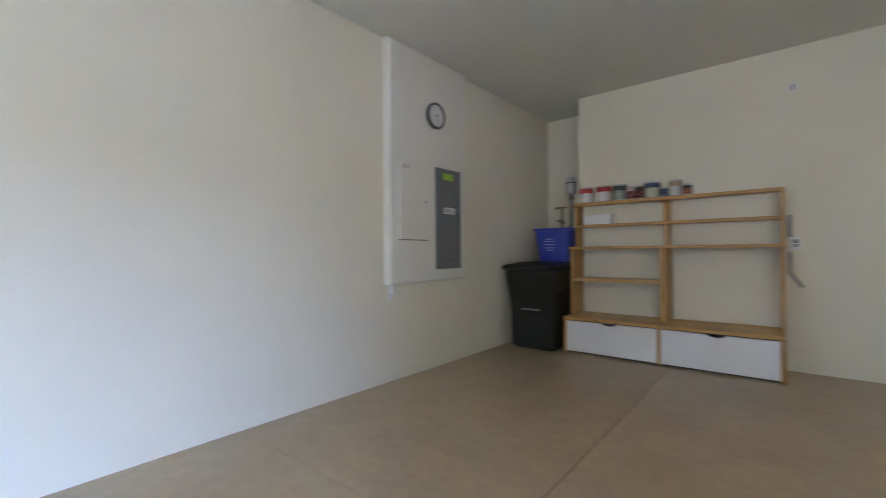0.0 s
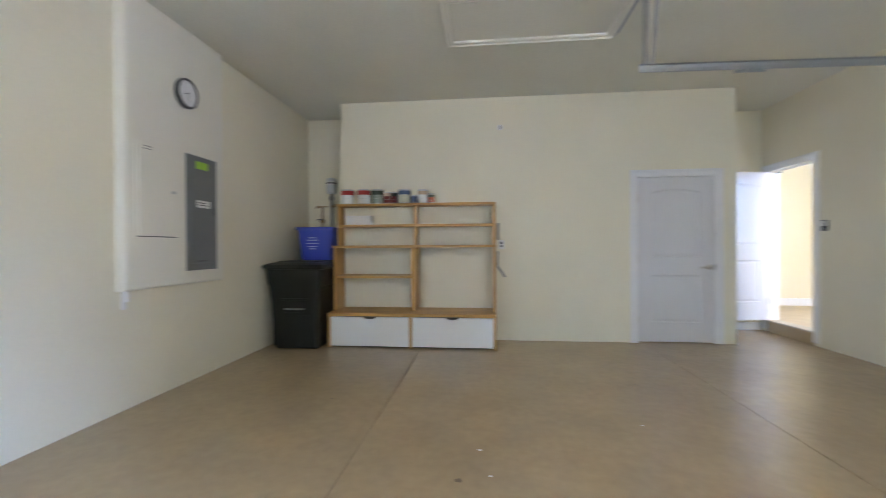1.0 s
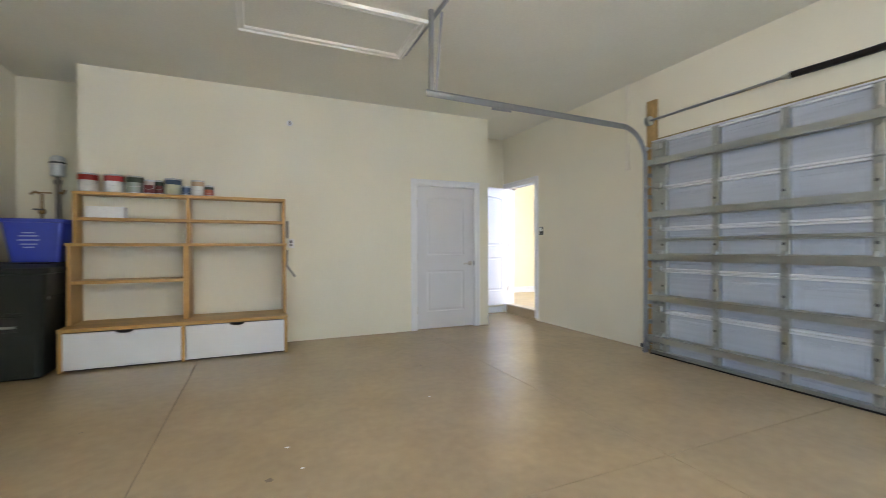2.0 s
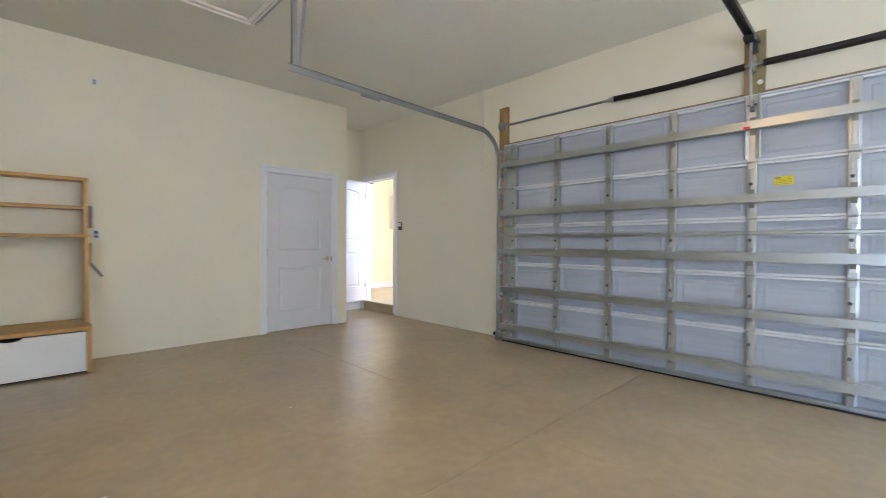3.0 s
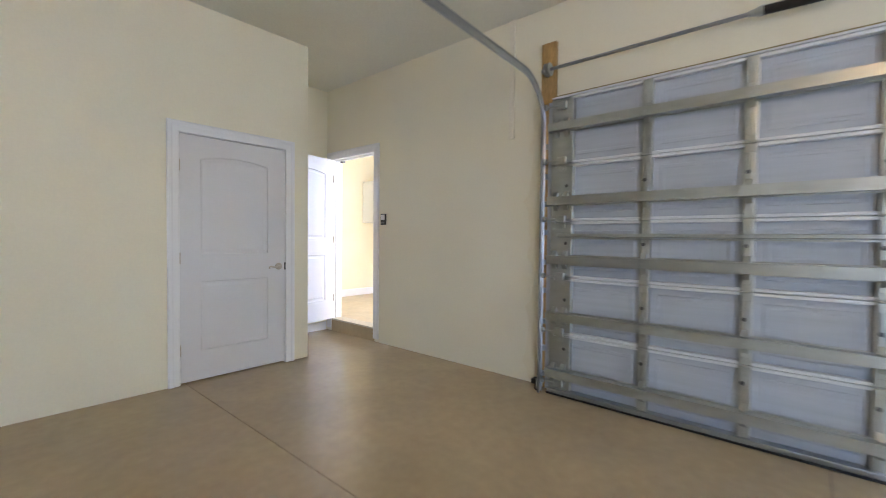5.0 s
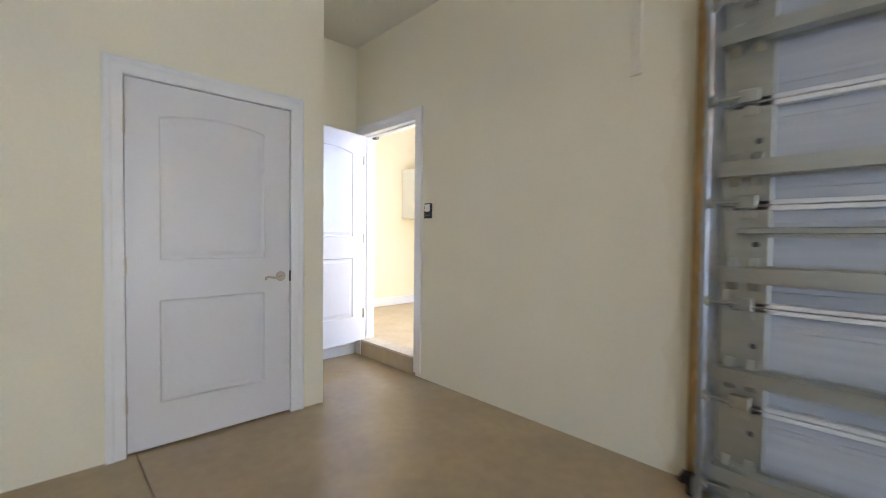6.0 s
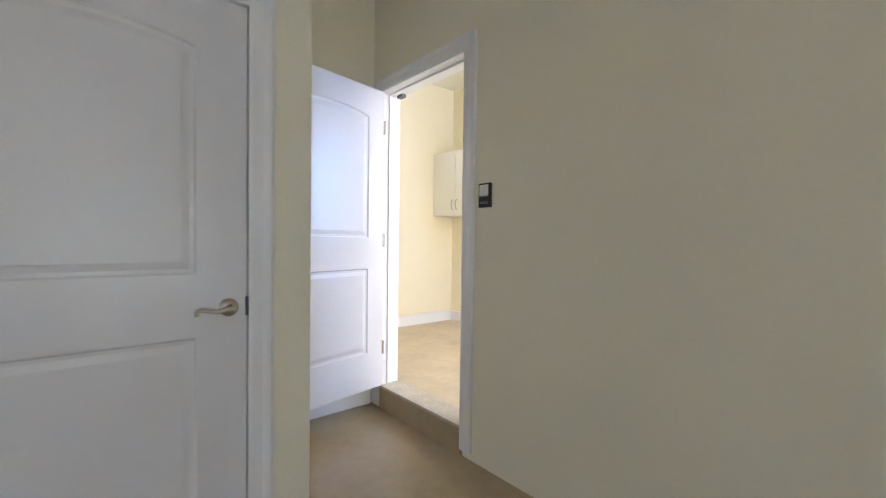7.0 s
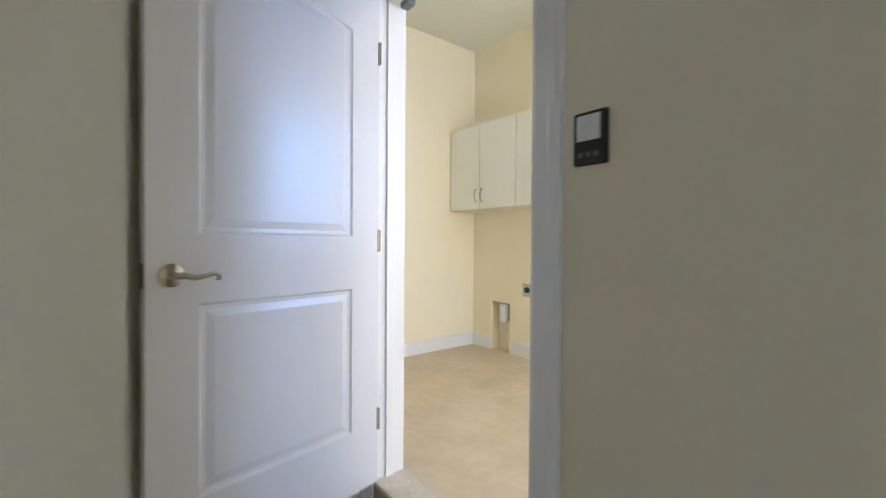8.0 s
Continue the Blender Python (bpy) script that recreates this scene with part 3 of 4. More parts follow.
# ---- tracks, jambs, spring ----
for y, s in ((GY1 + 0.045, 1), (GY0 - 0.045, -1)):
    track = thing("door_track", (3.645, y, 0), "galvanised curved steel track of the overhead door", "track", "door tracks")
    X, R, ZT, YE = 3.645, 0.34, 2.395, (y - 0.24 if s > 0 else y)
    ZC = ZT + 0.06
    path = [(X, y, 0.0), (X, y, 1.0), (X, y, ZC - R)]
    path += [(X - R + R * math.cos(a), y, ZC - R + R * math.sin(a)) for a in (math.pi / 2 * k / 12 for k in range(1, 13))]
    path += [(0.96 + (X - R - 0.96) * u, YE + (y - YE) * u, ZT + 0.06 * u) for u in (0.7, 0.35, 0.0)]
    # C-shaped channel swept along the path; open towards the door
    b = bmesh.new()
    prof = [(-0.030, -0.004), (-0.024, -0.016), (0.0, -0.019), (0.026, -0.016), (0.033, 0.004), (0.030, 0.006), (0.023, -0.012), (0.0, -0.015), (-0.021, -0.012), (-0.027, -0.001)]
    rings = []
    for i, p in enumerate(path):
        d = (Vector(path[min(i + 1, len(path) - 1)]) - Vector(path[max(i - 1, 0)])).normalized()
        side = Vector((0, -s, 0))
        out = d.cross(Vector((0, 1, 0))).normalized()
        rings.append([b.verts.new(Vector(p) + out * u + side * v) for u, v in prof])
    k = len(prof)
    for a, c in zip(rings, rings[1:]):
        for i in range(k):
            b.faces.new((a[i], a[(i + 1) % k], c[(i + 1) % k], c[i]))
    b.faces.new(rings[0][::-1])
    b.faces.new(rings[-1])
    part("channel", b, "track", track)
    for z in (0.12, 0.33, 0.55, 0.80, 1.03, 1.27, 1.50, 1.72, 1.96):
        b = box(X + 0.02, RIGHT - 0.036, y + s * 0.019, y + s * 0.024, z - 0.02, z + 0.02)
        box(RIGHT - 0.041, RIGHT - 0.036, y + s * 0.02, y + s * 0.06, z - 0.02, z + 0.02, bm=b)
        tube(((RIGHT - 0.047, y + s * 0.045, z), (RIGHT - 0.04, y + s * 0.045, z)), 0.008, 6, b)
        part("track_bracket", b, "steel", track)
    if s > 0:
        # slim angle along the horizontal run, and the splice
        part("splice", box(1.60, 1.80, YE + 0.078, YE + 0.081, ZT - 0.032, ZT - 0.012), "track", track)
        # hanger from the ceiling angle
        b = box(0.995, 1.030, YE + 0.018, YE + 0.022, ZT - 0.02, CEIL - 0.03)
        box(0.995, 0.999, YE + 0.018, YE + 0.05, ZT + 0.01, CEIL - 0.03, bm=b)
        part("hanger", b, "track", track, "perforated steel hanger")
        b = extruded([(1.035, ZT), (1.060, ZT), (1.115, CEIL - 0.03), (1.090, CEIL - 0.03)], "y", YE + 0.023, YE + 0.027)
        part("hanger", b, "track", track, "perforated steel hanger")
        b = box(1.070, 1.110, 2.45, 3.90, CEIL - 0.004, CEIL - 0.001)
        box(1.070, 1.074, 2.45, 3.90, CEIL - 0.038, CEIL - 0.002, bm=b)
        part("ceiling_angle", b, "track", track, "perforated steel angle along the ceiling")
    # timber jamb board behind the track
    jb = thing("jamb_board", (RIGHT - 0.02, y + s * 0.05, 0), "weathered brown timber jamb board beside the overhead door", "jamb board", "jamb boards")
    y0, y1 = sorted((y + s * 0.022, y + s * 0.095))
    b = box(RIGHT - 0.036, RIGHT - 0.001, y0, y1, 0.0, 2.3105, 0.003)
    y0, y1 = sorted((y - s * 0.03, y + s * 0.095))
    box(RIGHT - 0.036, RIGHT - 0.001, y0, y1, 2.3115, 2.80, 0.003, b)
    part("board", b, "jamb", jb)

shaft = thing("torsion_spring_shaft", (3.69, 0.735, 2.55), "torsion spring shaft with two black oiled springs", "spring shaft")
ZS, XS2 = 2.555, 3.695
part("shaft", tube(((XS2, GY1 + 0.10, ZS), (XS2, GY0 - 0.10, ZS)), 0.0127, 12), "track", shaft)
for y0, y1, s in ((0.795, 1.845, 1), (0.675, -0.375, -1)):
    b = bmesh.new()
    prof = []
    n = 121
    for i in range(n):
        u = i / (n - 1)
        y = y0 + (y1 - y0) * u
        sag = -0.012 * math.sin(math.pi * u)
        prof.append((y, sag, 0.0285 if i % 2 else 0.0255))
    tube([(XS2, y, ZS + g) for y, g, r in prof], [r for y, g, r in prof], 14, b)
    part("spring", b, "spring", shaft, "black coil spring", smooth=True)
    part("spring_cone", turned(((0.030, 0), (0.030, 0.02), (0.022, 0.035), (0.018, 0.07)), Matrix.Translation((XS2, y1 - s * 0.01, ZS)) @ Euler((radians(-90 * s), 0, 0)).to_matrix().to_4x4(), 14), "steel", shaft)
for y, s in ((GY1 + 0.075, 1), (GY0 - 0.075, -1)):
    b = turned(((0.05, 0), (0.052, 0.008), (0.035, 0.012), (0.035, 0.03), (0.05, 0.034), (0.05, 0.042)), Matrix.Translation((XS2, y - s * 0.05, ZS)) @ Euler((radians(-90 * s), 0, 0)).to_matrix().to_4x4(), 18)
    part("cable_drum", b, "steel", shaft, smooth=True)
    b = box(XS2 - 0.03, RIGHT - 0.036, y - 0.002, y + 0.002, ZS - 0.035, ZS + 0.035, 0.001)
    part("end_bearing", b, "steel", shaft)

pad = thing("header_board", (RIGHT - 0.02, 0.745, 2.3), "olive brown timber header board above the overhead door", "header board")
part("board", box(RIGHT - 0.04, RIGHT - 0.001, 0.675, 0.812, 2.30, 2.835, 0.003), "pad", pad)
b = box(3.68, RIGHT - 0.041, 0.728, 0.742, ZS - 0.05, ZS + 0.07, 0.002)
turned(((0.032, 0), (0.032, 0.02), (0.024, 0.028)), Matrix.Translation((XS2, 0.722, ZS)) @ Euler((radians(-90), 0, 0)).to_matrix().to_4x4(), 16, b)
part("centre_bearing", b, "steel", pad)
b = box(RIGHT - 0.085, RIGHT - 0.041, 0.715, 0.765, 2.66, 2.79, 0.004)
tube(((RIGHT - 0.075, 0.70, 2.735), (RIGHT - 0.075, 0.78, 2.735)), 0.010, 8, b)
part("header_bracket", b, "greydark", pad)
part("washer", turned(((0.019, 0), (0.019, 0.005), (0.010, 0.009)), Matrix.Translation((RIGHT - 0.041, 0.705, 2.43)) @ Euler((0, radians(-90), 0)).to_matrix().to_4x4(), 18), "paper", pad)

opener = thing("garage_door_opener", (0.75, 0.74, 2.9), "black rail opener hung from the ceiling with a lit bulb", "opener")
b = extruded([(0.712, 2.725), (0.712, 2.762), (0.768, 2.762), (0.768, 2.725), (0.762, 2.725), (0.762, 2.752), (0.718, 2.752), (0.718, 2.725)], "x", 0.85, RIGHT - 0.08)
part("rail", b, "rail", opener, "dark steel rail")
part("chain", box(0.9, RIGHT - 0.12, 0.752, 0.758, 2.735, 2.743), "black", opener)
part("trolley", box(3.50, 3.60, 0.705, 0.775, 2.69, 2.724, 0.006), "black", opener)
part("motor_housing", box(0.52, 0.86, 0.60, 0.88, 2.68, 2.86, 0.02), "rail", opener, "dark grey motor housing")
part("bulb", turned(((0.012, -0.05), (0.018, -0.045), (0.030, -0.02), (0.028, 0.005), (0.014, 0.03), (0.013, 0.06)), Matrix.Translation((0.70, 0.96, 2.68)) @ Euler((radians(90), 0, 0)).to_matrix().to_4x4(), 16), "glow", opener, "lit warm bulb", smooth=True)
part("lamp_socket", turned(((0.018, 0), (0.018, 0.04)), Matrix.Translation((0.70, 0.92, 2.68)) @ Euler((radians(90), 0, 0)).to_matrix().to_4x4(), 12), "black", opener)
for y in (0.63, 0.85):
    part("hanger", box(0.66, 0.69, y - 0.002, y + 0.002, 2.85, CEIL), "track", opener)

eye = thing("safety_sensor", (3.62, 3.25, 0.0), "black photo sensor on a bracket by the floor", "sensor")
part("bracket", box(3.63, 3.74, 3.225, 3.229, 0.02, 0.10, 0.001), "steel", eye)
part("sensor_body", box(3.66, 3.73, 3.23, 3.29, 0.045, 0.085, 0.008), "black", eye)
part("sensor_wire", tube([(3.70, 3.29, 0.06), (3.735, 3.32, 0.03), (3.765, 3.33, 0.005)], 0.004, 6), "black", eye)
part("foot", box(3.66, 3.70, 3.23, 3.255, 0.0, 0.046), "black", eye)

# ---- attic hatch ----
hatch = thing("attic_hatch", (0.31, 3.57, CEIL), "cream attic hatch with a moulded frame in the ceiling", "attic hatch", kind="structure")
HX0, HX1, HY0, HY1 = -0.436, 1.070, 3.185, 3.950
part("hatch_panel", box(HX0 + 0.05, HX1 - 0.05, HY0 + 0.05, HY1 - 0.05, CEIL - 0.006, CEIL - 0.001), "ceiling", hatch)
def hatch_frame(a, c, axis):
    w = 0.07
    prof = ((0.0, 0.0), (0.0, 0.030), (0.016, 0.034), (0.022, 0.020), (0.048, 0.018), (0.054, 0.026), (0.066, 0.024), (w, 0.008), (w, 0.0))
    b = bmesh.new()
    ends = []
    for e in (0, 1):
        row = []
        for off, d in prof:
            z = CEIL - d - 0.001
            if axis == "x":
                x = HX0 + off if e == 0 else HX1 - off
                row.append(b.verts.new((x, a + (off if c > 0 else -off), z)))
            else:
                y = HY0 + off if e == 0 else HY1 - off
                row.append(b.verts.new((a + (off if c > 0 else -off), y, z)))
        ends.append(row)
    k = len(prof)
    for i in range(k):
        b.faces.new((ends[0][i], ends[0][(i + 1) % k], ends[1][(i + 1) % k], ends[1][i]))
    b.faces.new(ends[0])
    b.faces.new(ends[1])
    return b
part("frame_board", hatch_frame(HY0, 1, "x"), "box", hatch)
part("frame_board", hatch_frame(HY1, -1, "x"), "box", hatch)
part("frame_board", hatch_frame(HX0, 1, "y"), "box", hatch)
part("frame_board", hatch_frame(HX1, -1, "y"), "box", hatch)

# ---- chase on the left wall with panels and clock ----
BX, BY0, BY1, BZ = -2.66, 2.757, 3.910, 0.882
b = box(LEFT - 0.002, BX, BY0, BY1, BZ, CEIL)
edges = [e for e in b.edges if all(abs(v.co.x - BX) < 1e-4 for v in e.verts)]
bmesh.ops.bevel(b, geom=edges, offset=0.034, segments=6, affect="EDGES", profile=0.5)
chase = tagged(part("wall_chase", b, "box", smooth=True), "cream painted boxed-out chase hung on the wall", "wall chase", kind="structure")

wp = thing("white_access_panel", (BX, 3.05, 1.65), "white metal access panel with a small latch", "access panel")
part("panel_frame", box(BX - 0.001, BX + 0.006, 2.838, 3.268, 1.275, 2.030, 0.003), "box", wp)
part("panel_door", box(BX + 0.006, BX + 0.016, 2.868, 3.245, 1.292, 2.008, 0.004), "box", wp)
# solid dark strip stands in for the gap's shade
part("panel_gap", box(BX + 0.006, BX + 0.0068, 2.858, 3.255, 1.283, 1.291), "greydark", wp, "dark strip put in for the shaded gap under the panel door")
part("panel_latch", box(BX + 0.016, BX + 0.022, 3.195, 3.228, 1.64, 1.665, 0.003), "steel", wp, "steel latch")
for z in (1.952, 1.972):
    part("label_bar", box(BX + 0.016, BX + 0.0168, 2.905, 2.985, z, z + 0.006), "zinc", wp)

gp = thing("breaker_panel", (BX, 3.57, 1.5), "grey breaker panel with green and white stickers", "breaker panel")
part("panel_frame", box(BX - 0.001, BX + 0.012, 3.372, 3.772, 1.0, 2.020, 0.004), "grey", gp)
part("panel_door", box(BX + 0.012, BX + 0.020, 3.415, 3.735, 1.06, 1.985, 0.004), "grey", gp)
part("door_handle", box(BX + 0.020, BX + 0.030, 3.715, 3.728, 1.50, 1.58, 0.003), "greydark", gp)
part("green_label", box(BX + 0.020, BX + 0.0212, 3.475, 3.635, 1.905, 1.972), "green", gp, "green sticker")
gl = part("white_label", box(BX + 0.020, BX + 0.0212, 3.48, 3.665, 1.56, 1.625), "paper", gp, "white sticker")
part("print_bar", box(BX + 0.0212, BX + 0.022, 3.495, 3.60, 1.60, 1.607), "ink", gl)
part("print_bar", box(BX + 0.0212, BX + 0.022, 3.495, 3.64, 1.58, 1.586), "ink", gl)
part("maker_mark", box(BX + 0.020, BX + 0.0208, 3.50, 3.62, 1.075, 1.085), "greydark", gp)

clock = thing("wall_clock", (BX, 3.365, 2.525), "round wall clock with a dark rim", "clock")
mt = Matrix.Translation((BX, 3.365, 2.525)) @ Euler((0, radians(90), 0)).to_matrix().to_4x4()
part("rim", turned(((0.122, 0.0), (0.128, 0.012), (0.126, 0.04), (0.118, 0.046), (0.110, 0.042), (0.109, 0.03), (0.0, 0.03)), mt, 40), "greydark", clock, "dark grey rim", smooth=True)
dial = part("dial", turned(((0.108, 0.0305), (0.108, 0.033), (0.0, 0.033)), mt, 40), "clockface", clock, "pale dial")
for a, l, w in ((20, 0.075, 0.002), (-75, 0.05, 0.003)):
    b = box(-0.015, l, -w, w, 0.034, 0.036)
    b.transform(mt @ Matrix.Rotation(radians(a), 4, "Z"))
    part("clock_hand", b, "grey", dial)
for k in range(12):
    b = box(0.088, 0.100, -0.002, 0.002, 0.033, 0.0345)
    b.transform(mt @ Matrix.Rotation(radians(30 * k), 4, "Z"))
    part("hour_mark", b, "steel", dial)
br = thing("wall_bracket", (LEFT, 2.80, 0.8), "small pale bracket under the chase", "bracket")
b = box(LEFT, LEFT + 0.010, 2.80, 2.84, 0.745, BZ - 0.001, 0.003)
box(LEFT + 0.010, LEFT + 0.045, 2.812, 2.828, 0.80, BZ - 0.001, 0.004, b)
part("plate", b, "trim", br)

# ---- shelf unit ----
SX0, SX1, SB = -1.982, 0.030, FAR - 0.012
unit = thing("shelf_unit", (-1.0, 5.2, 0), "honey pine open shelf unit with two white drawers", "shelf unit")
T = 0.032
BF, MF, UF = 4.865, 5.075, 5.230
mid = -0.975
for x in (SX0, mid - T / 2, SX1 - T):
    part("base_side", box(x, x + T, BF, SB, 0.0, 0.376, 0.003), "woodv", unit)
part("plinth", box(SX0 + T, SX1 - T, BF + 0.06, BF + 0.08, 0.0, 0.05), "black", unit)
part("base_top", box(SX0 - 0.004, SX1 + 0.004, BF - 0.004, SB, 0.376, 0.412, 0.004), "wood", unit)
for x in (SX0, mid - 0.028, SX1 - T):
    w = 0.056 if x not in (SX0, SX1 - T) else T
    part("upright", box(x, x + w, MF, SB, 0.412, 1.190, 0.003), "woodv", unit)
    part("upper_upright", box(x + (0.0 if w == T else 0.01), x + w - (0.0 if w == T else 0.01), UF, SB, 1.220, 1.720, 0.003), "woodv", unit)
part("shelf", box(SX0 - 0.012, SX1 + 0.006, MF - 0.01, SB, 1.190, 1.220, 0.004), "wood", unit)
part("shelf", box(SX0 + T, mid - 0.028, MF + 0.012, SB, 0.812, 0.846, 0.004), "wood", unit)
part("shelf", box(SX0 + T, mid - 0.018, UF + 0.006, SB, 1.455, 1.487, 0.004), "wood", unit)
part("shelf", box(mid + 0.018, SX1 - T, UF + 0.006, SB, 1.455, 1.487, 0.004), "wood", unit)
part("top_shelf", box(SX0 - 0.004, SX1 + 0.004, UF - 0.006, SB, 1.720, 1.752, 0.004), "wood", unit)


def drawer(x0, x1):
    """White drawer front with a scooped finger pull in its top edge."""
    z0, z1, c = 0.022, 0.366, (x0 + x1) / 2
    top = [(x1, z1), (c + 0.09, z1)] + [(c + 0.075 * math.cos(a), z1 - 0.026 * math.sin(a)) for a in (math.pi * k / 10 for k in range(11))] + [(c - 0.09, z1), (x0, z1)]
    d = part("drawer", extruded([(x0, z0), (x1, z0)] + top, "y", BF + 0.002, BF + 0.022), "drawer", unit, "white laminate drawer")
    part("drawer_box", box(x0 + 0.015, x1 - 0.015, BF + 0.028, SB - 0.03, 0.03, 0.335), "black", d)


drawer(SX0 + T + 0.004, mid - T / 2 - 0.004)
drawer(mid + T / 2 + 0.004, SX1 - T - 0.004)


# ---- paint cans ----
def paint_can(x, y, z, r, h, body, band, lid, label):
    can = thing("paint_can", (x, y, z), label, "paint can", "paint cans on the shelf")
    m = Matrix.Translation((x, y, z))
    bd = part("can_body", turned(((r * 0.96, 0), (r, 0.004), (r, h - 0.012), (r * 1.03, h - 0.008), (r * 1.03, h), (r * 0.9, h - 0.004), (0, h - 0.004)), m, 24), "tin", can, smooth=True)
    part("label_wrap", turned(((r + 0.0008, 0.012), (r + 0.0015, 0.014), (r + 0.0015, h * 0.62), (r + 0.0008, h * 0.62 + 0.002)), m, 24), body, bd, smooth=True)
    part("label_band", turned(((r + 0.0008, h * 0.62 + 0.002), (r + 0.0016, h * 0.64), (r + 0.0016, h - 0.018), (r + 0.0008, h - 0.016)), m, 24), band, bd, smooth=True)
    part("can_lid", turned(((r * 0.88, h - 0.0035), (r * 0.88, h + 0.002), (r * 0.8, h + 0.003), (r * 0.76, h - 0.001), (0, h - 0.001)), m, 24), lid, can, smooth=True)
    pts = [(x - (r + 0.004) * math.cos(a), y - 0.25 * r - (r * 0.85) * math.sin(a), z + h * 0.55 - 0.035 * math.sin(a)) for a in (math.pi * k / 10 for k in range(11))]
    part("bail", tube(pts, 0.0016, 5), "tin", can)
    for s in (-1, 1):
        part("ear", tube(((x + s * r * 0.98, y - 0.02, z + h * 0.55), (x + s * (r + 0.006), y - 0.02, z + h * 0.55)), 0.008, 8), "tin", can)


TOP = 1.752
for x, r, h, body, band, lid, label in (
        (-1.880, 0.084, 0.190, "canwhite", "canred", "canred", "white paint can with a red top band"),
        (-1.662, 0.084, 0.190, "canwhite", "canred", "canred", "white paint can with a bright red top band"),
        (-1.478, 0.080, 0.185, "cansilver", "candark", "candark", "silver green paint can with a dark lid"),
        (-1.345, 0.050, 0.150, "canmaroon", "canpink", "tin", "maroon paint can with a pale top band"),
        (-1.252, 0.040, 0.150, "canmaroon", "candark", "candark", "narrow maroon paint can with a dark top"),
        (-1.126, 0.078, 0.180, "cancream", "canblue", "candark", "paint can with a blue and cream label and dark rim"),
        (-1.000, 0.044, 0.105, "canblue", "canblue", "tin", "small dark blue paint can"),
        (-0.890, 0.062, 0.175, "canwhite", "cantan", "cantan", "pale paint can with a tan top"),
        (-0.776, 0.046, 0.120, "canrust", "candark", "candark", "small rust red paint can with a dark lid")):
    paint_can(x, 5.325 if r > 0.06 else 5.30, TOP, r, h, body, band, lid, label)

cb = thing("white_carton", (-1.72, 5.33, 1.487), "low white cardboard carton on a shelf", "carton")
part("carton", box(-1.890, -1.560, 5.262, 5.40, 1.487, 1.605, 0.004), "paper", cb)
part("lid_flap", box(-1.735, -1.731, 5.2605, 5.263, 1.488, 1.604), "cabinet", cb)

# ---- wheeled bin ----
binn = thing("wheeled_bin", (-2.34, 5.12, 0), "dark green plastic wheeled refuse bin with its lid closed", "refuse bin")


def rounded(x0, x1, y0, y1, r, n=5):
    pts = []
    for cx, cy, a0 in ((x1 - r, y0 + r, -90), (x1 - r, y1 - r, 0), (x0 + r, y1 - r, 90), (x0 + r, y0 + r, 180)):
        for k in range(n + 1):
            a = radians(a0 + 90 * k / n)
            pts.append((cx + r * math.cos(a), cy + r * math.sin(a)))
    return pts


def lofted(levels, bm=None):
    b = bmesh.new()
    rings = [[b.verts.new((x, y, z)) for x, y in pts] for pts, z in levels]
    k = len(rings[0])
    for a, c in zip(rings, rings[1:]):
        for i in range(k):
            b.faces.new((a[i], a[(i + 1) % k], c[(i + 1) % k], c[i]))
    b.faces.new(rings[0][::-1])
    b.faces.new(rings[-1])
    return join(bm, b)


def bin_ring(z, grow=0.0):
    u = z / 0.97
    return rounded(-2.595 - 0.075 * u - grow, -2.055 + 0.025 * u + grow, 4.745 - 0.01 * u - grow, 5.38 + 0.12 * u + grow, 0.05)


part("bin_body", lofted([(bin_ring(0.0, -0.012), 0.005), (bin_ring(0.02), 0.02), (bin_ring(0.60), 0.60), (bin_ring(0.605, 0.004), 0.61), (bin_ring(0.74, 0.004), 0.745), (bin_ring(0.75, 0.016), 0.765), (bin_ring(0.93, 0.016), 0.935), (bin_ring(0.94, 0.03), 0.945), (bin_ring(0.96, 0.03), 0.965)]), "bin", binn, smooth=True)
lid = part("lid", lofted([(bin_ring(0.97, 0.050), 0.955), (bin_ring(0.97, 0.056), 0.966), (bin_ring(0.97, 0.050), 0.992), (bin_ring(0.97, 0.0), 1.012), (bin_ring(0.97, -0.10), 1.03)]), "bin", binn, "dark moulded lid", smooth=True)
part("lid_rib", box(-2.60, -2.10, 4.86, 5.45, 1.018, 1.036, 0.008), "bin", lid)
part("lift_bar", tube(((-2.45, 4.724, 0.475), (-2.22, 4.724, 0.475)), 0.011, 10), "steel", binn, "steel lift bar")
b = box(-2.47, -2.21, 4.732, 4.77, 0.43, 0.56, 0.01)
part("lift_pocket", b, "black", binn, "recessed lift pocket")
for x in (-2.585, -2.10):
    part("corner_rib", box(x - 0.012, x + 0.012, 4.733, 4.76, 0.04, 0.72, 0.008), "bin", binn)
part("side_ledge", box(-2.055, -2.018, 4.83, 5.30, 0.70, 0.735, 0.01), "bin", binn)
part("front_ledge", box(-2.50, -2.18, 4.722, 4.76, 0.575, 0.60, 0.008), "bin", binn)
part("front_rib", box(-2.30, -2.10, 4.737, 4.76, 0.05, 0.40, 0.008), "bin", binn)
for x in (-2.60, -2.08):
    wheel = part("wheel", turned(((0.03, 0), (0.12, 0.0), (0.125, 0.012), (0.125, 0.04), (0.12, 0.05), (0.03, 0.05)), Matrix.Translation((x - 0.025, 5.44, 0.125)) @ Euler((0, radians(90), 0)).to_matrix().to_4x4(), 20), "black", binn, smooth=True)
part("handle", tube([(-2.62, 5.52, 0.93), (-2.62, 5.58, 0.97), (-2.06, 5.58, 0.97), (-2.06, 5.52, 0.93)], 0.014, 8), "bin", binn)

